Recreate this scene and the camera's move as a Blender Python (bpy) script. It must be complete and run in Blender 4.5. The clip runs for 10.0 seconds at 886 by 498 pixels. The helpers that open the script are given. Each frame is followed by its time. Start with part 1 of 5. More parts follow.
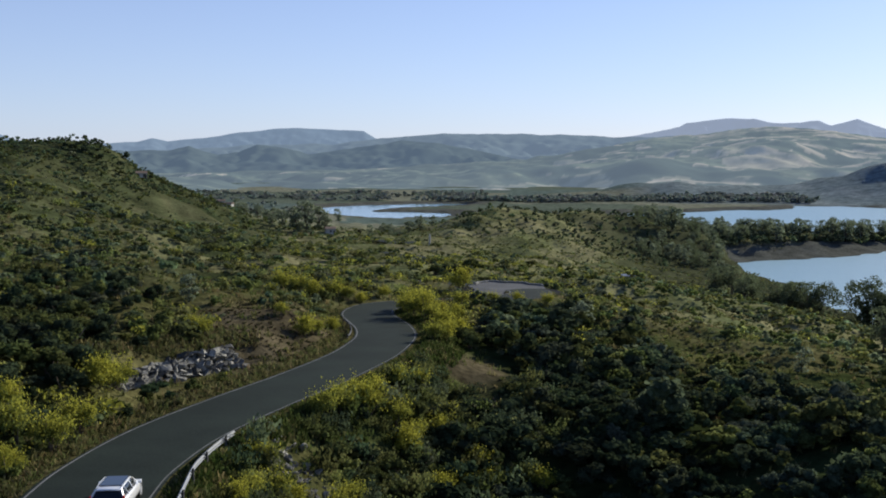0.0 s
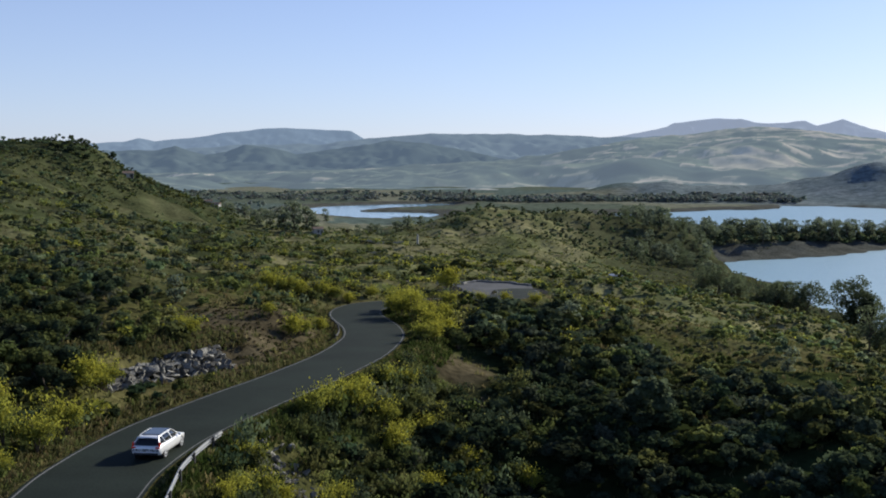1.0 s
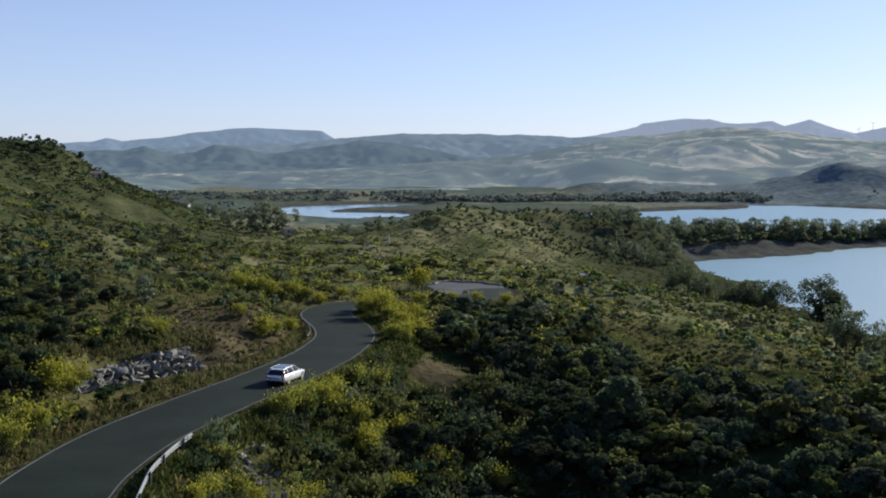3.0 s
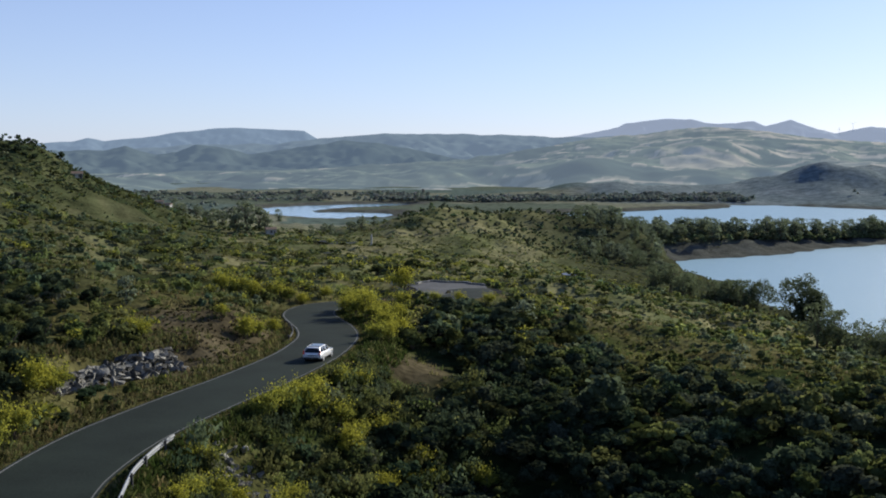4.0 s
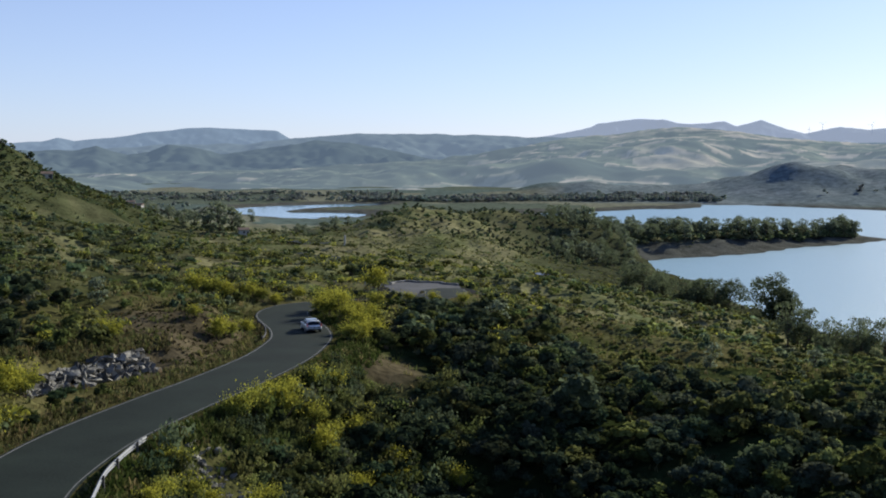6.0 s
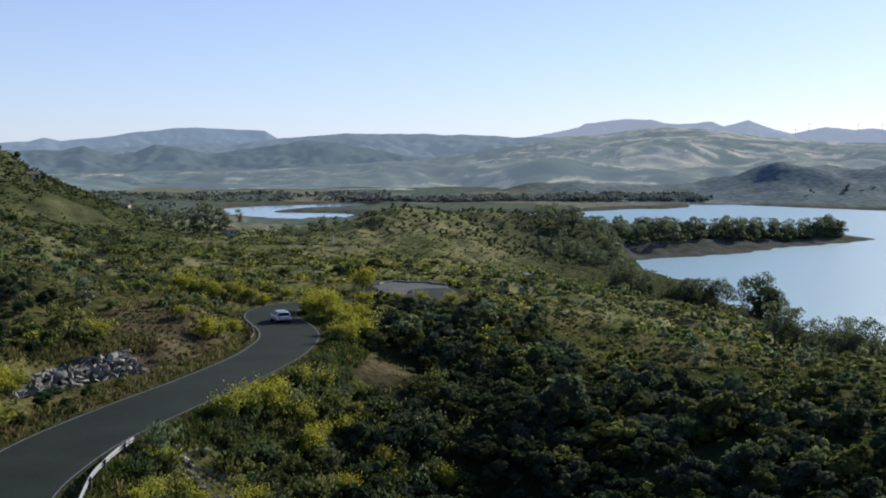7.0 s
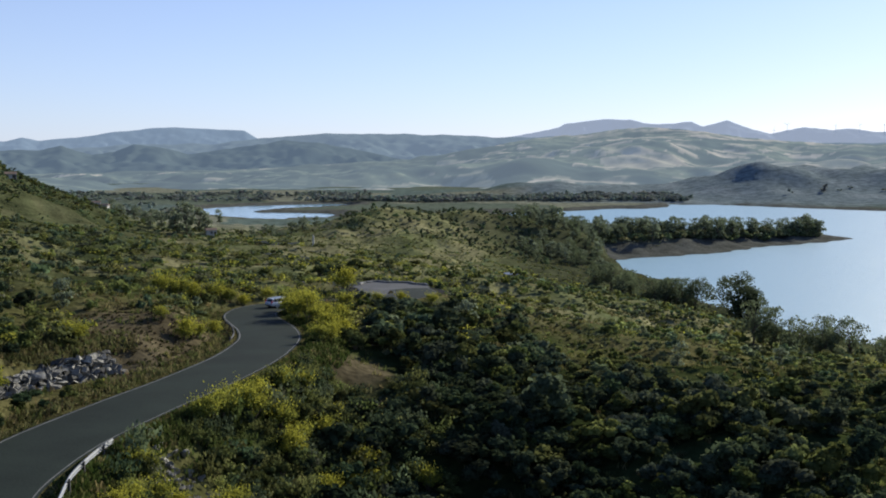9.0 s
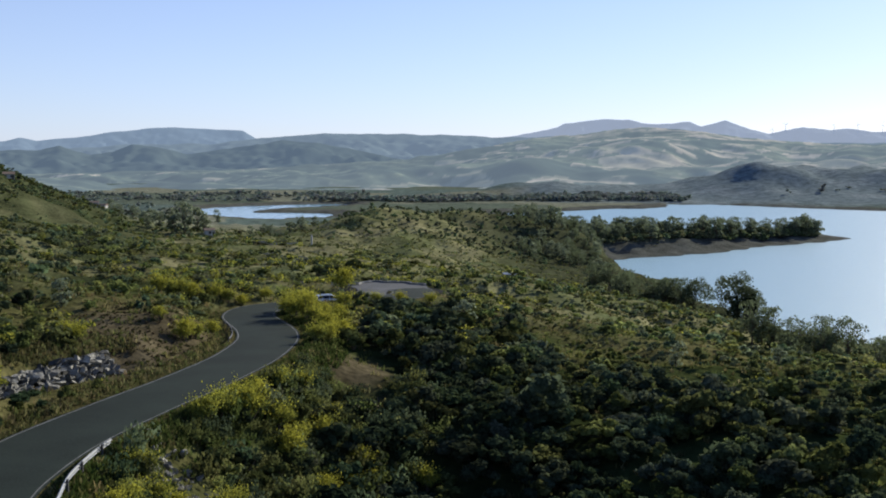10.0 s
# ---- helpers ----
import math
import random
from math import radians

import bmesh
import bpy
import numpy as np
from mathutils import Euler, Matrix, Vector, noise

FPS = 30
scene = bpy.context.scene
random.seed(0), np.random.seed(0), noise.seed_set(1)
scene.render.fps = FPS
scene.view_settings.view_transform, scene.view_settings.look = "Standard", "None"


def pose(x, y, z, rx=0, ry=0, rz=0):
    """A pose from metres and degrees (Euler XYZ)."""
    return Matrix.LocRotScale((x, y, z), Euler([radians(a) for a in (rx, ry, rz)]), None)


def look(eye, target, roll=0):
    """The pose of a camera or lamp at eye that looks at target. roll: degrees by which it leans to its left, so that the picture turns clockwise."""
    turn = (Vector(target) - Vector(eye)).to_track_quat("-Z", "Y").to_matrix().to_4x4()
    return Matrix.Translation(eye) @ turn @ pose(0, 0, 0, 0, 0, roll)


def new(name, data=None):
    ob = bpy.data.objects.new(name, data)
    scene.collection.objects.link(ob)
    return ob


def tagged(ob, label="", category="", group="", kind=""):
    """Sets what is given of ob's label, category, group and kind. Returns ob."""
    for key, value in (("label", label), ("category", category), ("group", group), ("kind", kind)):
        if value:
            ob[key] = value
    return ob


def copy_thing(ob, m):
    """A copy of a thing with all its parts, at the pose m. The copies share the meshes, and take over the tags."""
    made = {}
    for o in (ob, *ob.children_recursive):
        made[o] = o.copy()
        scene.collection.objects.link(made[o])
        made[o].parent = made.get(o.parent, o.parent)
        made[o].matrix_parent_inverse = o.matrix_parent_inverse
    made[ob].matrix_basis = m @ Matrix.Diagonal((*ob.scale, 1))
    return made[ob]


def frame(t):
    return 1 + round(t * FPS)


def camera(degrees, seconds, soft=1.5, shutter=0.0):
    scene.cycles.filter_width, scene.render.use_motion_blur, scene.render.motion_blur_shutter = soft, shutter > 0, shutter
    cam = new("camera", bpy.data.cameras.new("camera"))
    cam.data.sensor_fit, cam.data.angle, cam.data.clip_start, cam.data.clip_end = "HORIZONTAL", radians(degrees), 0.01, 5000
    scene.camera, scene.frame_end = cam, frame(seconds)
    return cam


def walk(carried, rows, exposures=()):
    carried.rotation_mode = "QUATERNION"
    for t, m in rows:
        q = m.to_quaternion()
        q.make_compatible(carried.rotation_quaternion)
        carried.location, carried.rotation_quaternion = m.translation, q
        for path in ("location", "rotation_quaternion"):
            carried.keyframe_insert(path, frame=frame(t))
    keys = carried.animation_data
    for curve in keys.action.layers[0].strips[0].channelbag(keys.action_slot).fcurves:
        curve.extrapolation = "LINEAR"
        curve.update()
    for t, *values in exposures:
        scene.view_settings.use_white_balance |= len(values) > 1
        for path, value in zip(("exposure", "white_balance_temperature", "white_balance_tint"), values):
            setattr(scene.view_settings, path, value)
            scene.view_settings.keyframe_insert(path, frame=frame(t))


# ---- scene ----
# ---- camera: a head that pans on a fixed stand, 16 m above the road ----
cam = camera(46.0, 10.0, soft=1.9)
EYE = (0.0, 0.0, 58.0)
YAW = [(0.0, 3.98), (0.5, 3.66), (1.0, 3.31), (1.5, 2.91), (2.0, 2.48), (2.5, 2.13), (4.0, 0.775), (4.5, 0.364), (5.0, 0.0), (5.5, -0.31),
       (6.0, -0.68), (7.5, -1.645), (8.0, -1.96), (8.5, -2.21), (9.0, -2.40), (9.5, -2.465), (10.0, -2.487)]
walk(cam, [(t, pose(*EYE, 84.8, 0, a)) for t, a in YAW], exposures=[(0.0, 0.22, 6350, 10), (10.0, 0.36, 6400, 10)])

# ---- light: low afternoon sun ahead and to the east side, clear sky ----
SUN_AZ, SUN_EL = 44.0, 24.0
world = bpy.data.worlds.new("sky")
scene.world = world
world.use_nodes = True
wn, wl = world.node_tree.nodes, world.node_tree.links
sky = wn.new("ShaderNodeTexSky")
sky.sky_type, sky.sun_disc = "NISHITA", False
sky.sun_elevation, sky.sun_rotation = radians(SUN_EL), radians(SUN_AZ)
sky.altitude, sky.air_density, sky.dust_density, sky.ozone_density = 1200, 1.0, 0.6, 2.0
wn["Background"].inputs["Strength"].default_value = 0.085
cool = wn.new("ShaderNodeMix")
cool.data_type, cool.blend_type = "RGBA", "MULTIPLY"
cool.inputs["Factor"].default_value, cool.inputs[7].default_value = 1.0, (0.95, 0.98, 1.25, 1.0)
wl.new(sky.outputs[0], cool.inputs[6])
haze = wn.new("ShaderNodeMix")
haze.data_type = "RGBA"
haze.inputs[7].default_value = (6.3, 7.5, 10.0, 1.0)
where, split, depth = wn.new("ShaderNodeTexCoord"), wn.new("ShaderNodeSeparateXYZ"), wn.new("ShaderNodeMapRange")
wl.new(where.outputs["Generated"], split.inputs[0])
wl.new(split.outputs["Z"], depth.inputs["Value"])
depth.inputs["From Min"].default_value, depth.inputs["From Max"].default_value = 0.0, 0.42
depth.inputs["To Min"].default_value, depth.inputs["To Max"].default_value = 0.48, 0.0
wl.new(depth.outputs[0], haze.inputs["Factor"])
wl.new(cool.outputs[2], haze.inputs[6])
wl.new(haze.outputs[2], wn["Background"].inputs["Color"])
sun = new("sun", bpy.data.lights.new("sun", "SUN"))
sun.data.energy, sun.data.angle, sun.data.color = 5.0, radians(0.6), (1.0, 0.94, 0.80)
sa, se = radians(SUN_AZ), radians(SUN_EL)
sun.matrix_world = look((400 * math.sin(sa) * math.cos(se), 400 * math.cos(sa) * math.cos(se), 400 * math.sin(se)), (0, 0, 0))


# ---- materials ----
def material(name, base, rough=0.8, metal=0.0, spread=0.25, scale=3.0, fine=30.0, bump=0.3, bump_size=0.02, island=False, tone=False,
             thin=0.0, coat=0.0, glow=None, vary=0.0, spec=0.5):
    """A node material: base colour varied by noise at two scales, and by piece or by plant, with relief."""
    m = bpy.data.materials.new(name)
    m.use_nodes = True
    n, l = m.node_tree.nodes, m.node_tree.links
    b = n["Principled BSDF"]
    b.inputs["Roughness"].default_value, b.inputs["Metallic"].default_value = rough, metal
    b.inputs["Coat Weight"].default_value = coat
    b.inputs["Specular IOR Level"].default_value = spec
    co = n.new("ShaderNodeTexCoord")
    big, small = n.new("ShaderNodeTexNoise"), n.new("ShaderNodeTexNoise")
    for t, s in ((big, scale), (small, fine)):
        t.inputs["Scale"].default_value, t.inputs["Detail"].default_value = s, 3.0
        l.new(co.outputs["Object"], t.inputs["Vector"])
    add = n.new("ShaderNodeMath")
    add.operation = "ADD"
    l.new(big.outputs["Fac"], add.inputs[0])
    l.new(small.outputs["Fac"], add.inputs[1])
    level = add.outputs[0]
    if island:
        geo = n.new("ShaderNodeNewGeometry")
        mix = n.new("ShaderNodeMath")
        mix.operation = "MULTIPLY_ADD"
        l.new(geo.outputs["Random Per Island"], mix.inputs[0])
        mix.inputs[1].default_value = 0.5
        l.new(level, mix.inputs[2])
        low = n.new("ShaderNodeMath")
        low.operation = "SUBTRACT"
        l.new(mix.outputs[0], low.inputs[0])
        low.inputs[1].default_value = 0.25
        level = low.outputs[0]
    span = n.new("ShaderNodeMapRange")
    span.inputs["From Min"].default_value, span.inputs["From Max"].default_value = 0.6, 1.4
    span.inputs["To Min"].default_value, span.inputs["To Max"].default_value = 1 - spread, 1 + spread
    l.new(level, span.inputs["Value"])
    hue = n.new("ShaderNodeHueSaturation")
    l.new(span.outputs[0], hue.inputs["Value"])
    hue.inputs["Color"].default_value = (*base, 1)
    if tone:
        at = n.new("ShaderNodeAttribute")
        at.attribute_name = "tone"
        l.new(at.outputs["Color"], hue.inputs["Color"])
    if vary:
        info, amount = n.new("ShaderNodeObjectInfo"), n.new("ShaderNodeMapRange")
        amount.inputs["To Min"].default_value, amount.inputs["To Max"].default_value = 1 - vary, 1 + vary
        l.new(info.outputs["Random"], amount.inputs["Value"])
        each = n.new("ShaderNodeMath")
        each.operation = "MULTIPLY"
        l.new(span.outputs[0], each.inputs[0])
        l.new(amount.outputs[0], each.inputs[1])
        l.new(each.outputs[0], hue.inputs["Value"])
    l.new(hue.outputs[0], b.inputs["Base Color"])
    if bump:
        bp = n.new("ShaderNodeBump")
        bp.inputs["Strength"].default_value, bp.inputs["Distance"].default_value = bump, bump_size
        l.new(small.outputs["Fac"], bp.inputs["Height"])
        l.new(bp.outputs[0], b.inputs["Normal"])
    if thin:
        tr, ms = n.new("ShaderNodeBsdfTranslucent"), n.new("ShaderNodeMixShader")
        l.new(hue.outputs[0], tr.inputs["Color"])
        ms.inputs[0].default_value = thin
        l.new(b.outputs[0], ms.inputs[1])
        l.new(tr.outputs[0], ms.inputs[2])
        l.new(ms.outputs[0], n["Material Output"].inputs["Surface"])
    if glow:
        b.inputs["Emission Color"].default_value, b.inputs["Emission Strength"].default_value = (*glow[0], 1), glow[1]
    return m


M_LEAF = material("leaves", (0.06, 0.08, 0.03), 0.9, spread=0.5, scale=0.4, fine=4.0, bump=0, island=True, tone=True, thin=0.48, spec=0.0)
M_EVER = material("evergreen_leaves", (0.05, 0.06, 0.03), 0.9, spread=0.55, scale=0.4, fine=4.0, bump=0, island=True, tone=True, thin=0.38, spec=0.0)
M_WOOD = material("bark", (0.10, 0.075, 0.055), 0.9, scale=4, fine=25, bump=0.5)
M_ASPHALT = material("asphalt", (0.0165, 0.0235, 0.0180), 0.85, spread=0.5, scale=0.22, fine=9, bump=0.3, bump_size=0.01, spec=0.10)
# lay-by asphalt: the low sun's reflection off it is painted as paler grey
M_PALE_ASPHALT = material("pale_asphalt", (0.075, 0.076, 0.076), 0.8, spread=0.5, scale=0.3, fine=7, bump=0.4, bump_size=0.015, spec=0.25)
M_PAINT = material("road_paint", (0.13, 0.13, 0.126), 0.9, spread=0.5, scale=0.8, fine=14, bump=0.1)
M_STEEL = material("galvanised_steel", (0.24, 0.25, 0.26), 0.55, 0.5, spread=0.15, scale=2, fine=30, bump=0.1)
# dark steel of posts and bend rail
M_DARKSTEEL = material("dark_steel", (0.05, 0.05, 0.05), 0.7, 0.2, spread=0.3, scale=2, fine=30, bump=0.2)
M_STONE = material("limestone", (0.165, 0.159, 0.138), 0.95, vary=0.75, spread=0.75, scale=1.6, fine=7, bump=1.0, bump_size=0.10)
M_CAR = material("silver_car_paint", (0.82, 0.82, 0.81), 0.30, 0.12, spread=0.02, scale=1, fine=200, bump=0, coat=1.0)
M_GLASSDARK = material("tinted_glass", (0.008, 0.010, 0.013), 0.06, spread=0.05, bump=0)
M_RUBBER = material("tyre_rubber", (0.018, 0.018, 0.018), 0.85, bump=0.3)
M_ALLOY = material("alloy", (0.66, 0.67, 0.68), 0.4, 0.45, spread=0.05, bump=0)
M_TRIM = material("black_trim", (0.02, 0.02, 0.022), 0.5, spread=0.1, bump=0)
M_TAIL = material("red_lamp", (0.28, 0.012, 0.01), 0.2, spread=0.05, bump=0, glow=((1.0, 0.10, 0.03), 0.06))
M_LAMP = material("clear_lamp", (0.7, 0.72, 0.75), 0.1, spread=0.05, bump=0)
M_PLATE = material("plate_white", (0.75, 0.75, 0.72), 0.5, spread=0.05, bump=0)
M_WALL = material("limewash", (0.42, 0.41, 0.38), 0.9, spread=0.2, scale=0.5, fine=5, bump=0.2)
M_ROOF = material("clay_tile", (0.17, 0.12, 0.09), 0.9, spread=0.3, scale=1, fine=8, bump=0.4)
M_DOOR = material("dark_opening", (0.05, 0.045, 0.04), 0.7, bump=0.1)
M_MAST = material("white_mast", (0.7, 0.72, 0.74), 0.5, spread=0.05, bump=0)
M_BLUE = material("blue_tarp", (0.11, 0.15, 0.22), 0.7, spread=0.15, bump=0.1)
M_GROUND = material("hill_ground", (0.1, 0.1, 0.05), 0.95, spread=0.65, scale=0.12, fine=1.1, bump=0.8, bump_size=0.25, tone=True, spec=0.0)
M_CURB = material("kerb_stone", (0.19, 0.185, 0.17), 0.85, spread=0.25, scale=2, fine=20, bump=0.3)


def water_material(name, rough, ripple):
    m = bpy.data.materials.new(name)
    m.use_nodes = True
    n, l = m.node_tree.nodes, m.node_tree.links
    b = n["Principled BSDF"]
    b.inputs["Base Color"].default_value = (0.22, 0.37, 0.45, 1)
    b.inputs["Roughness"].default_value, b.inputs["IOR"].default_value = rough, 1.33
    b.inputs["Specular IOR Level"].default_value = 1.0
    co, w1, w2, add, bp = (n.new("ShaderNode" + k) for k in ("TexCoord", "TexNoise", "TexNoise", "Math", "Bump"))
    for t, s in ((w1, 0.35), (w2, 1.7)):
        t.inputs["Scale"].default_value, t.inputs["Detail"].default_value = s, 4
        l.new(co.outputs["Object"], t.inputs["Vector"])
    l.new(w1.outputs["Fac"], add.inputs[0])
    l.new(w2.outputs["Fac"], add.inputs[1])
    bp.inputs["Strength"].default_value, bp.inputs["Distance"].default_value = 0.8, ripple
    l.new(add.outputs[0], bp.inputs["Height"])
    l.new(bp.outputs[0], b.inputs["Normal"])
    return m


M_WATER, M_POND = water_material("lake_water", 0.42, 0.30), water_material("pond_water", 0.12, 0.04)


# ---- mesh helpers ----
def from_arrays(name, verts, quads, mat, colours=None, tris=None, smooth=False):
    """A mesh from numpy arrays of corners, four-sided and three-sided faces; colours: one tone per vertex."""
    me = bpy.data.meshes.new(name)
    verts = np.asarray(verts, np.float32)
    quads = np.zeros((0, 4), np.int32) if quads is None else np.asarray(quads, np.int32)
    tris = np.zeros((0, 3), np.int32) if tris is None else np.asarray(tris, np.int32)
    me.vertices.add(len(verts))
    me.vertices.foreach_set("co", verts.ravel())
    loops = np.concatenate([quads.ravel(), tris.ravel()])
    me.loops.add(len(loops))
    me.loops.foreach_set("vertex_index", loops)
    start = np.concatenate([np.arange(len(quads)) * 4, len(quads) * 4 + np.arange(len(tris)) * 3])
    me.polygons.add(len(start))
    me.polygons.foreach_set("loop_start", start.astype(np.int32))
    me.polygons.foreach_set("use_smooth", np.full(len(start), smooth))
    me.update(calc_edges=True)
    if colours is not None:
        at = me.color_attributes.new("tone", "FLOAT_COLOR", "POINT")
        at.data.foreach_set("color", np.c_[colours, np.ones(len(verts))].astype(np.float32).ravel())
    me.materials.append(mat)
    return me


def part(name, bm, mat, parent=None, label="", smooth=False):
    me = bpy.data.meshes.new(name)
    bmesh.ops.recalc_face_normals(bm, faces=bm.faces)
    bm.to_mesh(me)
    bm.free()
    for p in me.polygons:
        p.use_smooth = smooth
    me.materials.append(mat)
    ob = new(name, me)
    ob.parent = parent
    return tagged(ob, label)


def box(bm, x, y, z, sx, sy, sz, bevel=0.0, m=None):
    """A box centred at x, y, z, with rounded edges where asked."""
    got = bmesh.ops.create_cube(bm, size=1.0, matrix=(m or Matrix()) @ Matrix.Translation((x, y, z)) @ Matrix.Diagonal((sx, sy, sz, 1)))
    if bevel:
        edges = list({e for v in got["verts"] for e in v.link_edges})
        bmesh.ops.bevel(bm, geom=edges, offset=bevel, segments=2, affect="EDGES", profile=0.5)
    return bm


def tube(bm, a, b, r, r2=None, seg=8):
    a, b = Vector(a), Vector(b)
    m = Matrix.Translation((a + b) / 2) @ (b - a).to_track_quat("Z", "Y").to_matrix().to_4x4()
    bmesh.ops.create_cone(bm, cap_ends=True, segments=seg, radius1=r, radius2=r if r2 is None else r2, depth=(b - a).length, matrix=m)
    return bm


def wave(x, y, size, seed=0.0):
    """Smooth value noise on arrays, about -1 to 1, with bumps about size metres wide."""
    out = 0
    rng = np.random.RandomState(int(seed * 7) + 11)
    for k in range(7):
        a, ph = rng.uniform(0, 2 * math.pi, 2)
        f = rng.uniform(0.7, 1.5) * 2 * math.pi / (2 * size)
        out = out + np.sin((x * math.cos(a) + y * math.sin(a)) * f + ph + 1.3 * np.sin((x * math.sin(a) - y * math.cos(a)) * f * 0.6 + ph * 2))
    return out / 3.0


def ramp(v, lo, hi):
    t = np.clip((v - lo) / (hi - lo), 0, 1)
    return t * t * (3 - 2 * t)


# ---- relief: spot heights of the land (x, y, z), in metres above the lake ----
HILLSIDE = [(-62, 158, 42.8), (-63, 124, 45), (-45, 100, 43.7), (-37, 72, 44), (-33, 91, 42.8), (-30, 63, 42.2), (-30, 107, 42.2), (-24, 109, 41.5), (-24, 125, 40.4),
            (-29, 80, 42), (-300, 300, 62), (-320, 520, 58), (-120, 40, 54), (-45, 20, 45), (-200, 100, 66)]
# the near slope's crest, the hollow behind it, the field in the saddle, and the rocky hill beyond
SADDLE = [(-103, 206, 52.6), (-99, 213, 50.5), (-96, 220, 47.5), (-93, 237, 43.7), (-93, 259, 40.2), (-93, 285, 37.0), (-96, 316, 33.7), (-92, 369, 27.8),
          (-129, 260, 48.0), (-124, 268, 45.0), (-120, 275, 41.3), (-115, 293, 36.7), (-113, 315, 33.2), (-112, 342, 30.4),
          (-151, 327, 49.9), (-137, 322, 45.5), (-150, 354, 47.1), (-146, 378, 43.9), (-146, 426, 39.8), (-139, 375, 40.0), (-130, 410, 36.5)]
HILL = [(-196, 394, 60.8), (-185, 388, 61.4), (-182, 401, 60.9), (-174, 404, 60.3), (-168, 417, 59.5), (-169, 433, 56.6), (-168, 450, 53.0), (-171, 470, 48.4), (-175, 511, 43.0), (-180, 562, 37.5),
        (-201, 618, 35)]
RIDGE = [(-13, 214, 34.6), (-23, 289, 31.5), (-7, 449, 34.8), (-25, 419, 30.5), (-45, 430, 24), (21, 459, 29.8), (18, 379, 25.5), (12, 269, 27.6), (70, 505, 22), (120, 600, 8), (150, 625, 7), (190, 650, 6), (240, 690, 4.5), (285, 712, 3), (54, 426, 16), (40, 470, 30.0), (56, 488, 27.5),
         (-37, 196, 36.3), (-49, 255, 34.2), (-55, 325, 30.0), (-125, 445, 27), (-150, 560, 21), (-160, 640, 18), (-88, 455, 20.5), (-105, 360, 31), (-64, 252, 35.8), (-103, 407, 26.5), (-78, 415, 23.5), (-109, 538, 16.5), (-203, 721, 17), (0, 700, 6), (-60, 640, 9),
         (-330, 900, 22), (-150, 850, 4), (60, 850, 3), (-8, 158, 37), (-12, 185, 35.8)]
LAKE_SLOPE = [(-3, 97, 37.4), (6, 134, 36.3), (4, 84, 34.6), (0, 76, 32), (18, 86, 34.3), (25, 81, 34), (23, 112, 34.2), (36, 114, 34), (13, 129, 34.4),
              (32, 156, 31.6), (45, 143, 30.9), (17, 169, 33.2), (41, 226, 27.5), (27, 258, 26.8), (53, 203, 26.3), (65, 157, 24.9), (75, 157, 23.6),
              (95, 284, 9.5), (68, 292, 15.5), (58, 375, 15), (-9, 77, 37), (110, 200, 15), (63, 190, 21.6), (72, 187, 19.4), (79, 184, 18.4), (150, 150, 15), (120, 60, 27), (0, 20, 36), (0, -80, 38), (250, -50, 10),
              (-150, -120, 60)]
ROAD = [(-6, -30), (-9, 0), (-14, 20), (-18.6, 36), (-20.6, 48), (-21.1, 54), (-20.6, 62), (-18.5, 71.7), (-16.1, 81), (-13.9, 92), (-13.2, 101), (-13.4, 107),
        (-14.6, 113.5), (-16.4, 119.5), (-18, 125.5), (-18.3, 131.2), (-16.9, 135.9), (-12.6, 138.9), (-7.5, 141.2), (-2, 145.2), (2, 152), (1.5, 160), (-3, 167), (-10, 171),
        (-19, 174), (-30, 179), (-42, 182), (-54, 181)]
LOWER_ROAD = ([(-92, 330), (-74, 324), (-55, 318), (-38, 308), (-28, 300)], [(-33, 243), (-27, 241), (-20, 236)])
HALF = 3.25
LAKE = [(122, 372), (121, 345), (122, 318), (127, 288), (143, 262), (190, 246), (330, 250), (560, 330), (900, 450), (1150, 700), (900, 900), (620, 980), (497, 1043), (426, 1113), (366, 1179),
        (330, 1186), (308, 1190), (300, 1150), (262, 1100), (227, 1098), (176, 1057), (120, 1030), (87, 1003), (60, 985), (95, 940), (150, 880), (215, 800), (290, 738),
        (312, 706), (268, 668), (229, 644), (190, 606), (150, 584), (116, 566), (106, 548), (111, 528), (118, 480), (114, 420)]
POND = [(-202, 1042), (-166, 976), (-117, 927), (-72, 944), (-62, 1010), (-100, 1035), (-150, 1050), (-120, 1120), (-60, 1180), (-70, 1222), (-130, 1200), (-196, 1146), (-212, 1095)]


def glide(points, step):
    """Evenly spaced places on a smooth line through the points, with their directions."""
    p = np.array(points, float)
    p = np.vstack([2 * p[0] - p[1], p, 2 * p[-1] - p[-2]])
    out = []
    for a, b, c, d in zip(p[:-3], p[1:-2], p[2:-1], p[3:]):
        for t in np.linspace(0, 1, 24, endpoint=False):
            out.append(0.5 * (2 * b + (c - a) * t + (2 * a - 5 * b + 4 * c - d) * t * t + (3 * b - a - 3 * c + d) * t ** 3))
    out = np.array(out)
    run = np.r_[0, np.cumsum(np.hypot(*np.diff(out, axis=0).T))]
    s = np.arange(0, run[-1], step)
    q = np.c_[np.interp(s, run, out[:, 0]), np.interp(s, run, out[:, 1])]
    k = max(1, int(1.5 / step))
    pad = np.vstack([np.repeat(q[:1], k, 0), q, np.repeat(q[-1:], k, 0)])
    d = pad[2 * k:] - pad[:-2 * k]
    return q, d / np.hypot(d[:, 0], d[:, 1])[:, None]


LINE, AHEAD = glide(ROAD, 0.5)


def road_height(x, y):
    r = np.clip(np.hypot(x, y), 20, 400)
    return 41.5 - 0.039 * (r - 51) - 3.0 * ramp(r, 172, 190)


SPOTS = np.array(HILLSIDE + SADDLE + HILL + RIDGE + LAKE_SLOPE, float)


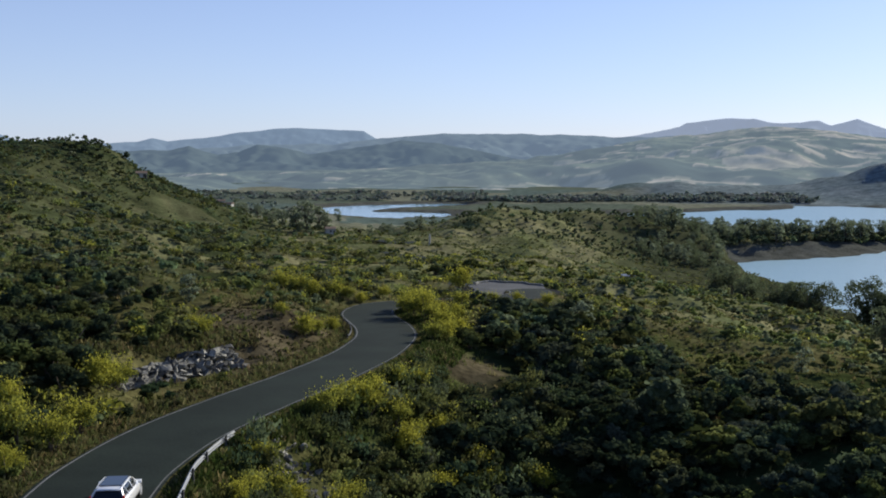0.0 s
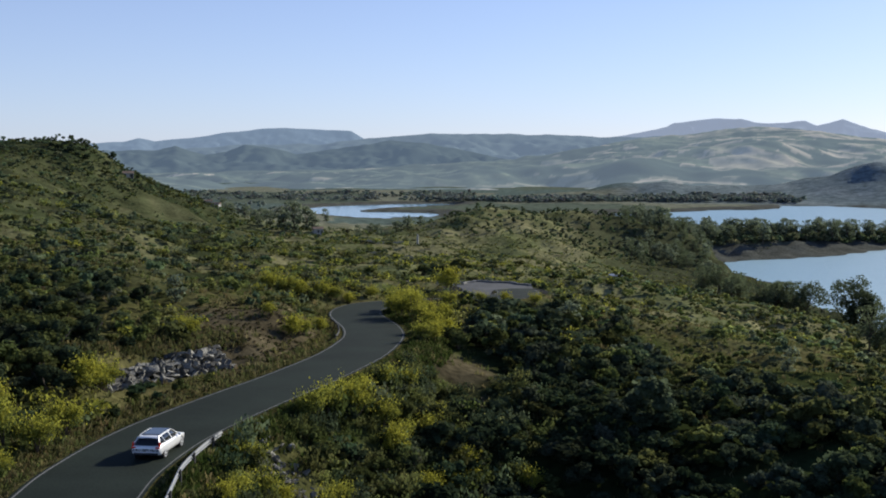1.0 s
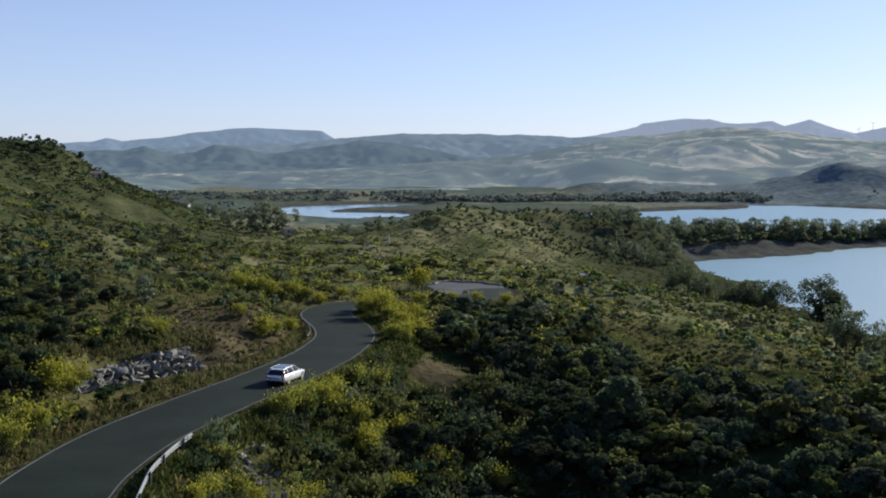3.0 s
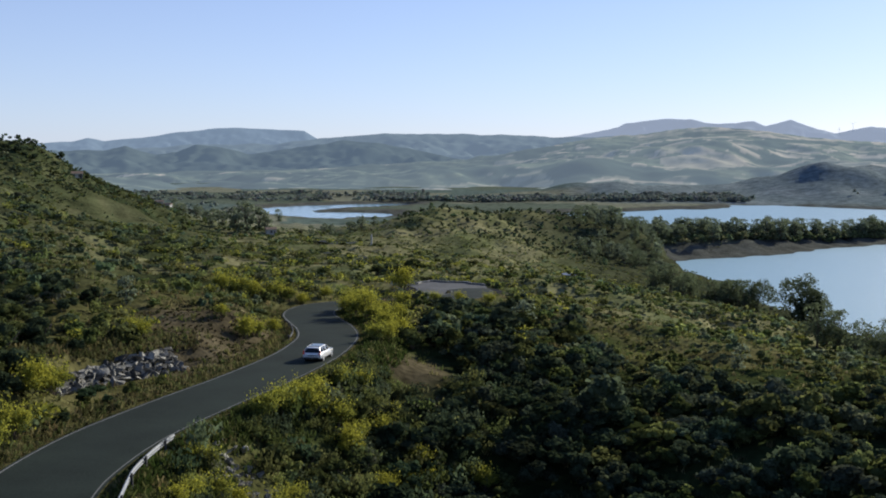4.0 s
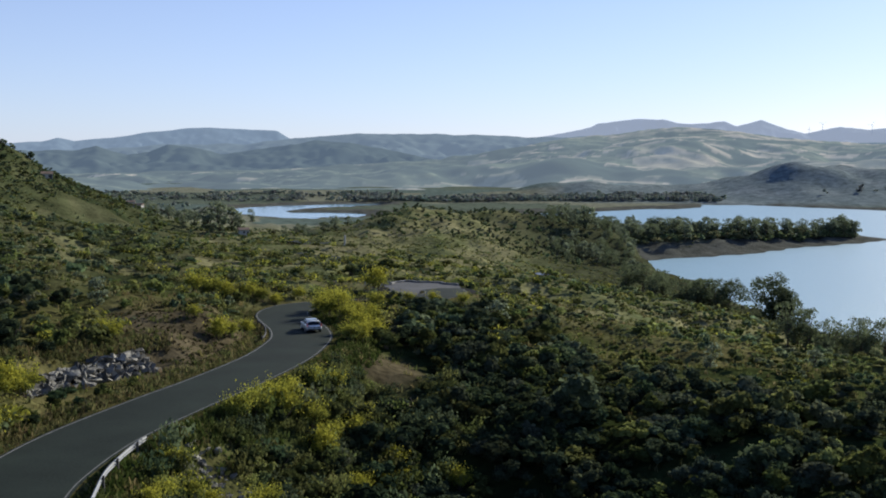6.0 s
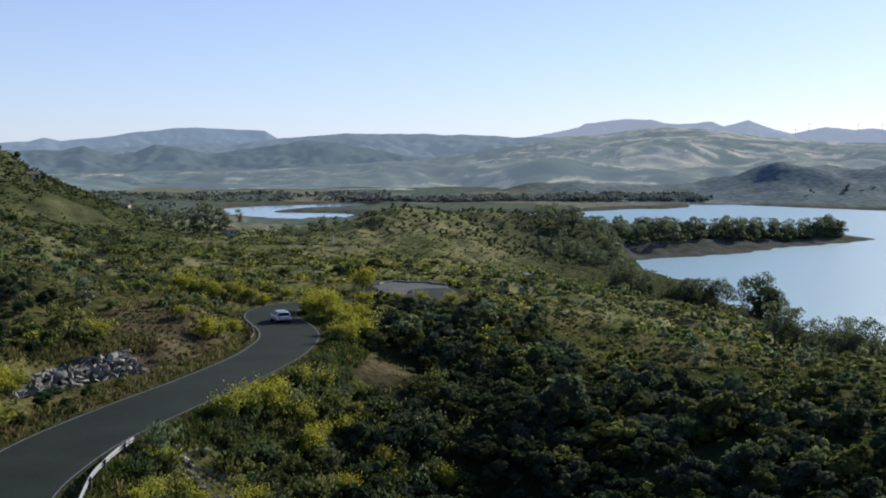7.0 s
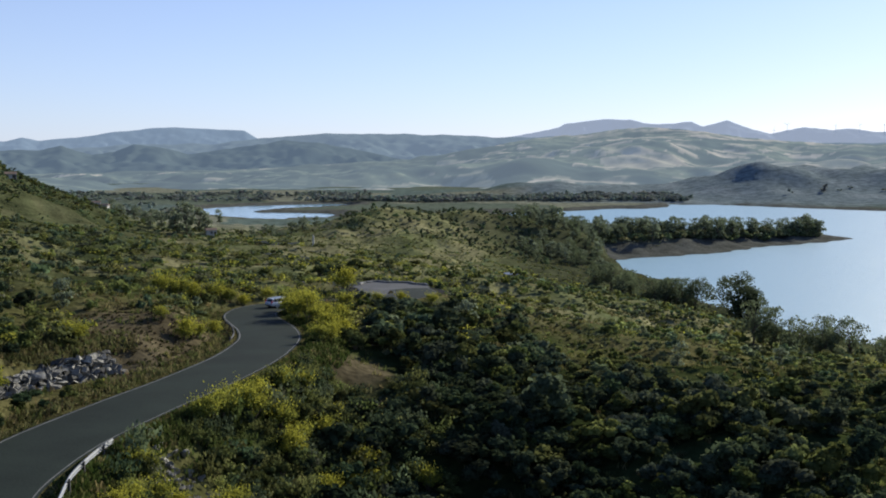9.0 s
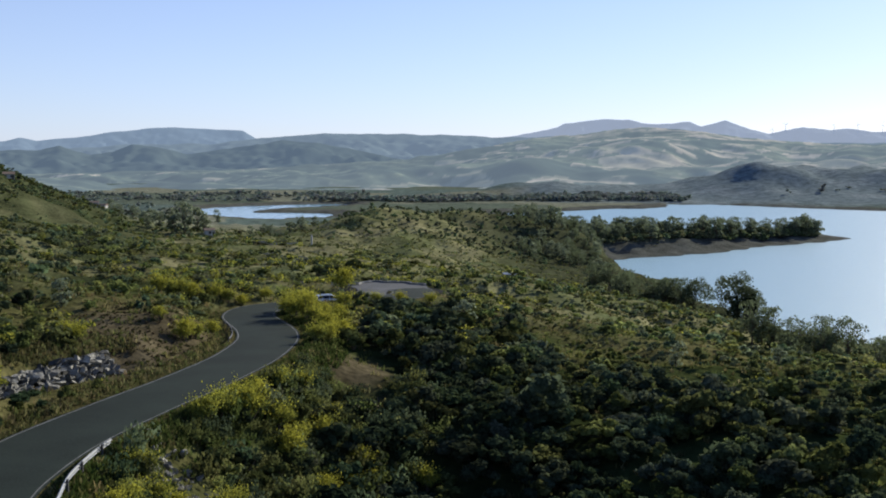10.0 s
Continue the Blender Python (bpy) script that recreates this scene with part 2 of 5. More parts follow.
def spread_matrix(x, y):
    return np.sqrt((x[:, None] - SPOTS[None, :, 0]) ** 2 + (y[:, None] - SPOTS[None, :, 1]) ** 2 + 64.0)


WEIGHTS = np.linalg.solve(spread_matrix(SPOTS[:, 0], SPOTS[:, 1]), SPOTS[:, 2] - 20)


def near_line(x, y):
    """Distance to the road's middle, and the side (left is negative)."""
    best, side = np.full(len(x), 1e9), np.zeros(len(x))
    sel = np.where((np.abs(x + 20) < 120) & (y > -60) & (y < 380))[0]
    px, py = x[sel], y[sel]
    b, s = np.full(len(sel), 1e9), np.zeros(len(sel))
    for (cx, cy), (dx, dy) in zip(LINE[::2], AHEAD[::2]):
        d = np.hypot(px - cx, py - cy)
        hit = d < b
        b[hit] = d[hit]
        s[hit] = ((px - cx) * dy - (py - cy) * dx)[hit]
    best[sel], side[sel] = b, s
    return best, side


def shore(x, y, outline):
    """Signed distance to a closed shoreline, negative on the water."""
    q, _ = glide(list(outline) + [outline[0]], 6.0)
    d = np.full(len(x), 1e9)
    inside = np.zeros(len(x), bool)
    for (ax, ay), (bx, by) in zip(q, np.roll(q, -1, 0)):
        ex, ey = bx - ax, by - ay
        t = np.clip(((x - ax) * ex + (y - ay) * ey) / (ex * ex + ey * ey + 1e-9), 0, 1)
        d = np.minimum(d, np.hypot(x - ax - t * ex, y - ay - t * ey))
        cross = (ay > y) != (by > y)
        inside ^= cross & (x < ex * (y - ay) / (ey + 1e-12) + ax)
    return np.where(inside, -d, d)


def heights(x, y):
    """The land's height at arrays of places, with the road cut into it and the lake's bed."""
    x, y = np.asarray(x, float), np.asarray(y, float)
    far = np.hypot(x, y)
    z = np.full(len(x), 2.0)
    sel = far < 1300
    z[sel] = 20 + spread_matrix(x[sel], y[sel]) @ WEIGHTS
    out = ramp(far, 700, 1050)
    z = np.maximum(z, 1.0) * (1 - out) + out * (2.2 + 0.8 * wave(x, y, 90, 3))
    rough = ramp(far, 30, 90) * (1 - out)
    z = z + rough * (0.9 * wave(x, y, 17, 1) * ramp(far, 60, 200) + 0.45 * wave(x, y, 6, 2))
    z = z + 0.6 * ramp(far, 150, 330) * (1 - out) * wave(x, y, 38, 5) * ramp(z, 4, 20)
    d, side = near_line(x, y)
    zr = road_height(x, y)
    hold = np.where(side < 0, ramp(d, HALF + 1.3, HALF + 6.5), ramp(d, HALF + 0.9, HALF + 7))
    z = (zr - 0.10) * (1 - hold) + z * hold
    z = z - 0.35 * (1 - ramp(np.abs(d - HALF - 1.6), 0.2, 1.2)) * (side < 0)
    u, w = (x + 29.2) * 0.471 + (y - 74.6) * 0.882, -(x + 29.2) * 0.882 + (y - 74.6) * 0.471
    cut = ramp(u, -4, -0.5) * (1 - ramp(u, 13.5, 17)) * (1 - ramp(w, 0.5, 2.3)) * (side < 0) * (d < 16)
    z = z * (1 - cut) + (zr - 0.05) * cut
    s = np.minimum(shore(x, y, LAKE), shore(x, y, POND)) if len(x) else x
    s = s + 2.5 * wave(x, y, 14, 4)
    z = np.where(s > 0, np.minimum(z, 0.15 + 0.14 * s + (0.25 + 0.6 * ((y < 450) | (x < 95))) * np.maximum(s - 14, 0)), np.maximum(-4, 0.15 * s))
    # the dark headland beyond the lake, and low rises in the far valley
    for cx, cy, rx, ry, h in ((478, 1365, 62, 90, 26), (570, 1390, 150, 110, 14), (720, 1360, 170, 130, 28), (860, 1300, 160, 140, 30), (190, 1400, 95, 80, 17), (420, 1420, 200, 90, 10), (73, 517, 19, 22, 6), (88, 540, 20, 22, 4), (-170, 406, 8, 10, 4.5)):
        z = z + h * np.exp(-np.hypot((x - cx) / rx, (y - cy) / ry) ** 1.5) * ramp(s, 5, 90 if cy > 900 else 22) * (1 + 0.12 * wave(x, y, 40, 6))
    return z


def saddle(x, y):
    """1 on the open field between the near slope and the rocky hill."""
    r = np.hypot(x, y)
    edge = np.maximum(385 + (0.37 + x / np.maximum(y, 1.0)) * 1150, 355)
    return ramp(r, 300, 320) * (1 - ramp(r + 8 * wave(x, y, 15, 17), edge, edge + 22)) * ramp(-x - 0.24 * y, 4, 16) * (1 - ramp(r, 440, 470)) * (y > 0)


def land_cover(x, y, z):
    """Base colours of the bare land: dry grass, green grass, earth on the cut bank, muddy shores, fields beyond; some
    carry painted shade and haze.
    """
    far = np.hypot(x, y)
    d, side = near_line(x, y)
    mix = (0.5 + 0.5 * np.clip(wave(x, y, 22, 12) + 0.5 * wave(x, y, 5, 13), -1, 1))[:, None]
    dry, green, earth = np.array((0.096, 0.089, 0.037)), np.array((0.042, 0.053, 0.018)), np.array((0.082, 0.068, 0.041))
    c = dry * mix + green * (1 - mix)
    open_land = ramp(far, 125, 190)[:, None]
    c = c * (1 - open_land) + (np.array((0.200, 0.188, 0.098)) * mix + np.array((0.105, 0.118, 0.052)) * (1 - mix)) * open_land
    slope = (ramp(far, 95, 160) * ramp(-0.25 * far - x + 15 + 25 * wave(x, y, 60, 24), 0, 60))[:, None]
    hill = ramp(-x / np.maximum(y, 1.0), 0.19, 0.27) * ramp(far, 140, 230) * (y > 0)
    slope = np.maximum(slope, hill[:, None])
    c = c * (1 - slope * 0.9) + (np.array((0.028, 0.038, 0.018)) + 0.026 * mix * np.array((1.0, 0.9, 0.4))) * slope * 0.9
    meadow = (saddle(x, y) * (0.75 + 0.25 * np.clip(wave(x, y, 12, 15), -1, 1)))[:, None]
    c = c * (1 - meadow) + (np.array((0.066, 0.078, 0.036)) * mix + np.array((0.088, 0.088, 0.046)) * (1 - mix)) * meadow
    bank = ((1 - ramp(np.hypot((x + 22.5) / 1.3, (y - 98) / 2.2), 4.5, 9.5)) * (side < 0))[:, None]
    c = c * (1 - bank) + earth * bank
    verge = (1 - ramp(d, HALF + 0.6, HALF + 2.6))[:, None]
    c = c * (1 - verge) + np.array((0.082, 0.074, 0.030)) * verge
    # dark undergrowth and the evergreens' shade together, put into one ground colour
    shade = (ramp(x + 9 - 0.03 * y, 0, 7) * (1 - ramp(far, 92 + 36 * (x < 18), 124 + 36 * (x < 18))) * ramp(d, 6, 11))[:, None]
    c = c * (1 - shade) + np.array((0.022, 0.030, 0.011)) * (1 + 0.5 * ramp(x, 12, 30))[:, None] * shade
    bare = (1 - ramp(np.hypot(x + 4.6, (y - 97) / 1.4), 3.0, 5.4))[:, None]
    c = c * (1 - bare) + np.array((0.088, 0.074, 0.044)) * bare
    lot = (1 - ramp(np.hypot(x + 1, (y - 160) / 1.2), 8.5, 10.5))[:, None] * ramp(d, HALF, HALF + 0.4)[:, None]
    c = c * (1 - lot) + np.array((0.032, 0.033, 0.033)) * lot
    # ground around the wood below the knoll, drawn darker than the open land
    wood_floor = (ramp(x, 18, 50) * ramp(far, 235, 270) * (1 - ramp(far, 560, 600)))[:, None]
    c = c * (1 - wood_floor) + np.array((0.055, 0.060, 0.032)) * wood_floor
    track = ((1 - ramp(np.abs(y - 168 + 0.15 * (x - 55) - 3 * wave(x, y, 20, 26)), 2, 7)) * ramp(x, 42, 58))[:, None]
    c = c * (1 - track) + np.array((0.15, 0.135, 0.07)) * track
    s = np.minimum(shore(x, y, LAKE), shore(x, y, POND))
    # beyond 450 m it widens: the headland bank's shade goes into the muddy colour
    mud_shade = (1 - ramp(s, 3 + 22 * ramp(far, 450, 520), 9 + 26 * ramp(far, 450, 520)))[:, None] * ramp(far, 300, 400)[:, None]
    c = c * (1 - mud_shade) + np.array((0.090, 0.092, 0.078)) * mud_shade
    # valley meadows and ploughed fields, in strips, with distance haze painted into their colours
    cell = np.floor((x * 0.8 + 30 * wave(x, y, 300, 20)) / 130).astype(int) * 31 + np.floor((y + 40 * wave(x, y, 260, 21)) / 90).astype(int) * 17
    pick = ((cell * 7919) % 97) / 97.0
    field = np.where(pick[:, None] < 0.33, np.array((0.17, 0.175, 0.125)), np.where(pick[:, None] < 0.72, np.array((0.10, 0.12, 0.088)), np.array((0.10, 0.13, 0.11))))
    f = ramp(far, 560, 800)[:, None] * (1 - mud_shade)
    c = c * (1 - f) + field * f
    # headland paled to blue-grey: distance haze painted into its colour
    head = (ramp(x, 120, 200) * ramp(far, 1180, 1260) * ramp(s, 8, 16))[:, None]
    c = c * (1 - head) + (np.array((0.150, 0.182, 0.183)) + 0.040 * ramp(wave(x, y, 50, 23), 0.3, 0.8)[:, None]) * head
    return c


def ground():
    fan = np.radians(np.r_[np.arange(-180, -36, 4.0), np.arange(-36, 36, 0.2), np.arange(36, 180, 4.0)])
    rings = 14.0 * 1.0175 ** np.arange(0, 321)
    rings = np.r_[rings[rings < 3600], 3700, 4100, 4900]
    a, r = np.meshgrid(fan, rings)
    x, y = (r * np.sin(a)).ravel(), (r * np.cos(a)).ravel()
    z = heights(x, y)
    nr, na = a.shape
    i = np.arange(nr * na).reshape(nr, na)
    j = np.roll(i, -1, 1)
    quads = np.stack([i[:-1], j[:-1], j[1:], i[1:]], -1).reshape(-1, 4)
    cap = len(x)
    x, y, z = np.r_[x, 0], np.r_[y, 0], np.r_[z, z[:na].mean()]
    tris = np.stack([i[0], np.full(na, cap), j[0]], -1)
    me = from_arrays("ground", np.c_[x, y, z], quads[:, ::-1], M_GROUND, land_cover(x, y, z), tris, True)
    return tagged(new("ground", me), "scrubby hillside of dry grass and earth running down to a valley", "ground", kind="structure")


def ribbon(lo, hi, lift, q, d, level):
    """A strip between two offsets from a line, lifted over the level that a function gives."""
    side = np.c_[d[:, 1], -d[:, 0]]
    rows = []
    for o in np.linspace(lo, hi, 5 if hi - lo > 1 else 2):
        p = q + side * o
        rows.append(np.c_[p, level(q[:, 0], q[:, 1]) + lift - 0.012 * abs(o)])
    v = np.array(rows)
    m, n = v.shape[:2]
    i = np.arange(m * n).reshape(m, n)
    return v.reshape(-1, 3), np.stack([i[:-1, :-1], i[:-1, 1:], i[1:, 1:], i[1:, :-1]], -1).reshape(-1, 4)


def road():
    v, f = ribbon(-HALF, HALF, 0.02, LINE, AHEAD, road_height)
    tagged(new("road", from_arrays("road", v, f, M_ASPHALT, smooth=True)), "narrow winding asphalt road, dark grey and patched", "road", kind="structure")
    for lo, w in ((-HALF + 0.16, 0.11), (HALF - 0.25, 0.075)):
        v, f = ribbon(lo, lo + w, 0.028, LINE, AHEAD, road_height)
        tagged(new("edge_line", from_arrays("edge_line", v, f, M_PAINT)), "worn white edge line on the asphalt", "road marking", kind="structure")
    cx, cy = -1.6, 161.5
    lz = float(road_height(cx, cy)) + 0.035
    rim = []
    for a in np.linspace(0, 2 * math.pi, 56, endpoint=False):
        r = 1 + 0.10 * math.sin(3 * a + 1) + 0.06 * math.sin(7 * a) + 0.035 * math.sin(13 * a + 2)
        rim.append((cx + 5.6 * r * math.cos(a), cy + 7.6 * r * math.sin(a), lz))
    bm = bmesh.new()
    bm.faces.new([bm.verts.new(p) for p in rim])
    tagged(part("layby", bm, M_PALE_ASPHALT), "pale asphalt lay-by inside the hairpin", "lay-by", kind="structure")
    bm = bmesh.new()
    far_rim = rim[3:24]
    for a, b in zip(far_rim[:-1], far_rim[1:]):
        d = Vector(b) - Vector(a)
        box(bm, 0, 0, 0.10, d.length * 0.97, 0.30, 0.34, 0.03, Matrix.Translation((Vector(a) + Vector(b)) / 2) @ Matrix.Rotation(math.atan2(d.y, d.x), 4, "Z"))
    tagged(part("layby_kerb", bm, M_CURB), "low pale concrete kerb round the lay-by", "kerb", kind="structure")
    for k, points in enumerate(LOWER_ROAD):
        q, d = glide(points, 1.0)
        v, f = ribbon(-2.6, 2.6, 0.45, q, d, heights)
        tagged(new("lower_road", from_arrays("lower_road", v, f, M_ASPHALT, smooth=True)), "further loop of the same asphalt road down the ridge", "road", kind="structure")


def water():
    for name, outline, mat, text in (("water_lake", LAKE, M_WATER, "blue reservoir water with low ripples"), ("water_pond", POND, M_POND, "pale shallow pond in the valley meadow")):
        q = np.array(outline, float)
        lo, hi = q.min(0) - 30, q.max(0) + 30
        v = [(lo[0], lo[1], 0), (hi[0], lo[1], 0), (hi[0], hi[1], 0), (lo[0], hi[1], 0)]
        tagged(new(name, from_arrays(name, v, [(0, 1, 2, 3)], mat)), text, "water", kind="structure")


PLOTS = np.random.RandomState(90).uniform((-900, 1350), (1150, 2750), (900, 2))
CROPS = np.array(((0.36, 0.315, 0.24), (0.29, 0.265, 0.20), (0.21, 0.205, 0.15), (0.13, 0.15, 0.105), (0.105, 0.125, 0.09), (0.075, 0.095, 0.075)))


def field_cover(x, y, t):
    """Stubble, pasture and woods in plots with crisp edges that follow the folds of the hills."""
    wx, wy = x + 26 * wave(x, y, 90, 91) + 9 * wave(x, y, 30, 92), y + 34 * wave(x, y, 110, 93) + 10 * wave(x, y, 28, 94)
    d = ((wx[:, None] - PLOTS[None, :, 0]) * 0.3) ** 2 + (wy[:, None] - PLOTS[None, :, 1]) ** 2
    k = d.argmin(1)
    dice = np.random.RandomState(95).rand(len(PLOTS), 2)[k]
    px, py = PLOTS[k, 0], PLOTS[k, 1]
    dry = 0.10 + 0.75 * ramp(px, -150, 160) * (1 - 0.55 * ramp(py, 1750, 2150)) + 0.25 * wave(px, py, 160, 96)
    kind = np.where(dice[:, 0] < dry, np.floor(dice[:, 1] * 3), 3 + np.floor(dice[:, 1] * 2.6)).astype(int)
    c = CROPS[kind] * (1 + 0.12 * wave(x, y, 14, 97))[:, None]
    gully = ramp(wave(x * 0.6, y, 55, 98) + 0.4 * wave(x, y, 18, 99), 0.75, 0.95)[:, None]
    wood = ramp(wave(x * 0.45, y, 120, 33) + 0.45 * wave(x * 0.6, y, 34, 34) - 0.5 * ramp(x, 100, 500) * (1 - t), 0.25, 0.33)[:, None]
    c = c * (1 - 0.6 * gully) + np.array((0.06, 0.08, 0.06)) * 0.6 * gully
    c = c * (1 - wood) + np.array((0.060, 0.080, 0.066)) * wood
    west = 1 - ramp(x, -250, 150)
    belt = (west * ramp(wave(x * 0.16, y, 36, 101) + 0.4 * wave(x * 0.5, y, 12, 102), -0.1, 0.05))[:, None]
    return c * (1 - belt) + np.array((0.045, 0.062, 0.052)) * belt


def backdrop(name, near, far, crest, base, haze_glow, rough, seed, label, fields=False):
    """A far range: a crest line (azimuth, rise in thousandths) with folded slopes in front; miles of haze are painted
    on as emission.
    """
    az = np.arange(crest[0][0], crest[-1][0], 0.10 if fields else 0.12)
    line = np.interp(az, [c[0] for c in crest], [c[1] for c in crest]) * far / 1000 + 58
    bumps = rough * (0.8 * wave(az * 60, az * 0, 70, seed) + 0.25 * wave(az * 60, az * 0 + 5, 22, seed + 1))
    steps, rows, cols = 90 if fields else 40, [], []
    for k in range(steps + 2):
        t = min(k, steps) / steps
        r = near + (far - near) * t + (250 if k > steps else 0)
        x, y = r * np.sin(np.radians(az)), r * np.cos(np.radians(az))
        fold = wave(x, y, 0.22 * (far - near) + 40, seed + 2) + 0.55 * wave(x, y, 0.09 * (far - near) + 10, seed + 3) + 0.28 * wave(x, y, 0.04 * (far - near) + 5, seed + 4)
        z = 1.0 + (line - 1.0) * (t ** 1.15) + bumps * t ** 6 + rough * 5.5 * fold * math.sin(math.pi * t) ** 0.8
        z = z - (60 if k > steps else 0)
        rows.append(np.c_[x, y, z])
        if fields:
            cols.append(field_cover(x, y, t))
    v = np.array(rows)
    m, n = v.shape[:2]
    i = np.arange(m * n).reshape(m, n)
    f = np.stack([i[:-1, :-1], i[:-1, 1:], i[1:, 1:], i[1:, :-1]], -1).reshape(-1, 4)
    # the emission stands in for the haze in front of the range
    mat = material(name + "_haze", base, 1.0, spread=0.3, scale=0.006, fine=0.03, bump=0, glow=(haze_glow, 1.0), spec=0.0, tone=fields)
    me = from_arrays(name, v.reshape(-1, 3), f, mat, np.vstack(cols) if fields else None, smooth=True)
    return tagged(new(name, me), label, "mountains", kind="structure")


ground()
road()
water()
# painted haze: darker blue on the left, paler on the mesa towards the sun
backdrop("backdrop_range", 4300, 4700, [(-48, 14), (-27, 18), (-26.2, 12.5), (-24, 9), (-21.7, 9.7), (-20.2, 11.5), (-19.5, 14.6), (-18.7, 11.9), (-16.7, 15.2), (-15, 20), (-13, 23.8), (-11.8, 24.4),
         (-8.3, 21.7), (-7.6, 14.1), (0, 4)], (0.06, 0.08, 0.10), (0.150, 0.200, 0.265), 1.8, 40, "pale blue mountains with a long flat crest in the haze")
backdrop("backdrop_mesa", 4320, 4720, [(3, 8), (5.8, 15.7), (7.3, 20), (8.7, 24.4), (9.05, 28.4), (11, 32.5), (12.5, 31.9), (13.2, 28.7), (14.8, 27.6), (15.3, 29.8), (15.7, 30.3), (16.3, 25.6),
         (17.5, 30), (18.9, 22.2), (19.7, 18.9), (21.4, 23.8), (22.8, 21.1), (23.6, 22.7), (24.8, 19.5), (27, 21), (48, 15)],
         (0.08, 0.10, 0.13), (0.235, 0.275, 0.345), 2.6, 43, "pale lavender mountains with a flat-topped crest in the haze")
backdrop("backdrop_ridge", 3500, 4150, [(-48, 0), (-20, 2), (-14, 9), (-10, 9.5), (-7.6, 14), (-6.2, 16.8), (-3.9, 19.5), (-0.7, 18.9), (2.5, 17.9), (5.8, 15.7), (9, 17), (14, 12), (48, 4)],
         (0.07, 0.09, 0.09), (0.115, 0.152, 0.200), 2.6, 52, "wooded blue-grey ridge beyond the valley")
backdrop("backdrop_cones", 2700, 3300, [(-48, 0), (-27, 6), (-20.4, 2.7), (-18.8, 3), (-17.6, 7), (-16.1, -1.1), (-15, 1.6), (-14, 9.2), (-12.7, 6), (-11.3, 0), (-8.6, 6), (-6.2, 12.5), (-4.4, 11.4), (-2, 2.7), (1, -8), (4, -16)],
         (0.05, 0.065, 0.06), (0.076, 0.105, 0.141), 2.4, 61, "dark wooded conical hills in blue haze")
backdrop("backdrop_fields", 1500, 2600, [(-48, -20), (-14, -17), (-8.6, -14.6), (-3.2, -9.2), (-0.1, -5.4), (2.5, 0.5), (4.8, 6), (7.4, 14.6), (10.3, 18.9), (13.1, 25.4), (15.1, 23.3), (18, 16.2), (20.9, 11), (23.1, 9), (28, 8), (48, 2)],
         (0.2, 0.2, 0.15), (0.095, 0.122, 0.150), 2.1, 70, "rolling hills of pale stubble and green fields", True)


# ---- plants ----
def leaf_cloud(rng, lobes, count, size, flat=0.6):
    """Leaf quads on the skin of overlapping lobes (x, y, z, radius, height factor): corners (n, 4, 3)."""
    lobes = np.array(lobes, float)
    w = lobes[:, 3] ** 2
    k = rng.choice(len(lobes), count, p=w / w.sum())
    u = rng.normal(size=(count, 3))
    u /= np.linalg.norm(u, axis=1)[:, None]
    u[:, 2] = np.abs(u[:, 2]) * 1.1 - 0.35 * (rng.rand(count) < 0.4)
    rad = lobes[k, 3] * rng.uniform(0.72, 1.08, count)
    c = lobes[k, :3] + u * rad[:, None] * np.c_[np.ones(count), np.ones(count), lobes[k, 4]]
    nrm = u + rng.normal(size=(count, 3)) * flat
    nrm /= np.linalg.norm(nrm, axis=1)[:, None]
    t = np.cross(nrm, rng.normal(size=(count, 3)))
    t /= np.linalg.norm(t, axis=1)[:, None]
    b = np.cross(nrm, t)
    s = size * rng.uniform(0.6, 1.4, count)[:, None]
    e = rng.uniform(0.45, 0.9, count)[:, None]
    return np.stack([c - t * s * 0.5, c + b * s * e * 0.5, c + t * s * 0.5, c - b * s * e * 0.5 + nrm * s * 0.15], 1)


def bush_lobes(rng, n, wide, high):
    out = []
    for _ in range(n):
        a, r = rng.uniform(0, 2 * math.pi), wide * 0.5 * math.sqrt(rng.rand()) * 0.75
        h = high * (1 - (r / (wide * 0.5)) ** 2 * 0.6)
        lr = rng.uniform(0.2, 0.34) * wide * 0.62
        out.append((r * math.cos(a), r * math.sin(a), max(h - lr, lr * 0.35) * rng.uniform(0.55, 1.0), lr, 0.9))
    return out


def broom_spray(rng, count, wide, high, size):
    """Upright sprays of a flowering broom: leaf quads strung along leaning stems, thicker towards the tips."""
    stems = 26
    a = rng.uniform(0, 2 * math.pi, stems)
    lean = rng.uniform(0.05, 0.55, stems) * wide
    top = np.c_[np.cos(a) * lean, np.sin(a) * lean, high * rng.uniform(0.6, 1.0, stems)]
    k = rng.randint(0, stems, count)
    t = rng.uniform(0.15, 1.0, count) ** 0.55
    c = top[k] * t[:, None] + rng.normal(size=(count, 3)) * (0.05 + 0.055 * t[:, None]) * wide
    c[:, 2] = np.maximum(c[:, 2], 0.05)
    nrm = rng.normal(size=(count, 3))
    nrm /= np.linalg.norm(nrm, axis=1)[:, None]
    tt = np.c_[rng.normal(size=(count, 2)) * 0.5, np.ones(count)]
    tt /= np.linalg.norm(tt, axis=1)[:, None]
    b = np.cross(nrm, tt)
    b /= np.linalg.norm(b, axis=1)[:, None] + 1e-9
    s = size * rng.uniform(0.6, 1.5, count)[:, None]
    return np.stack([c - tt * s * 0.5, c + b * s * 0.3, c + tt * s * 0.6, c - b * s * 0.3], 1), t


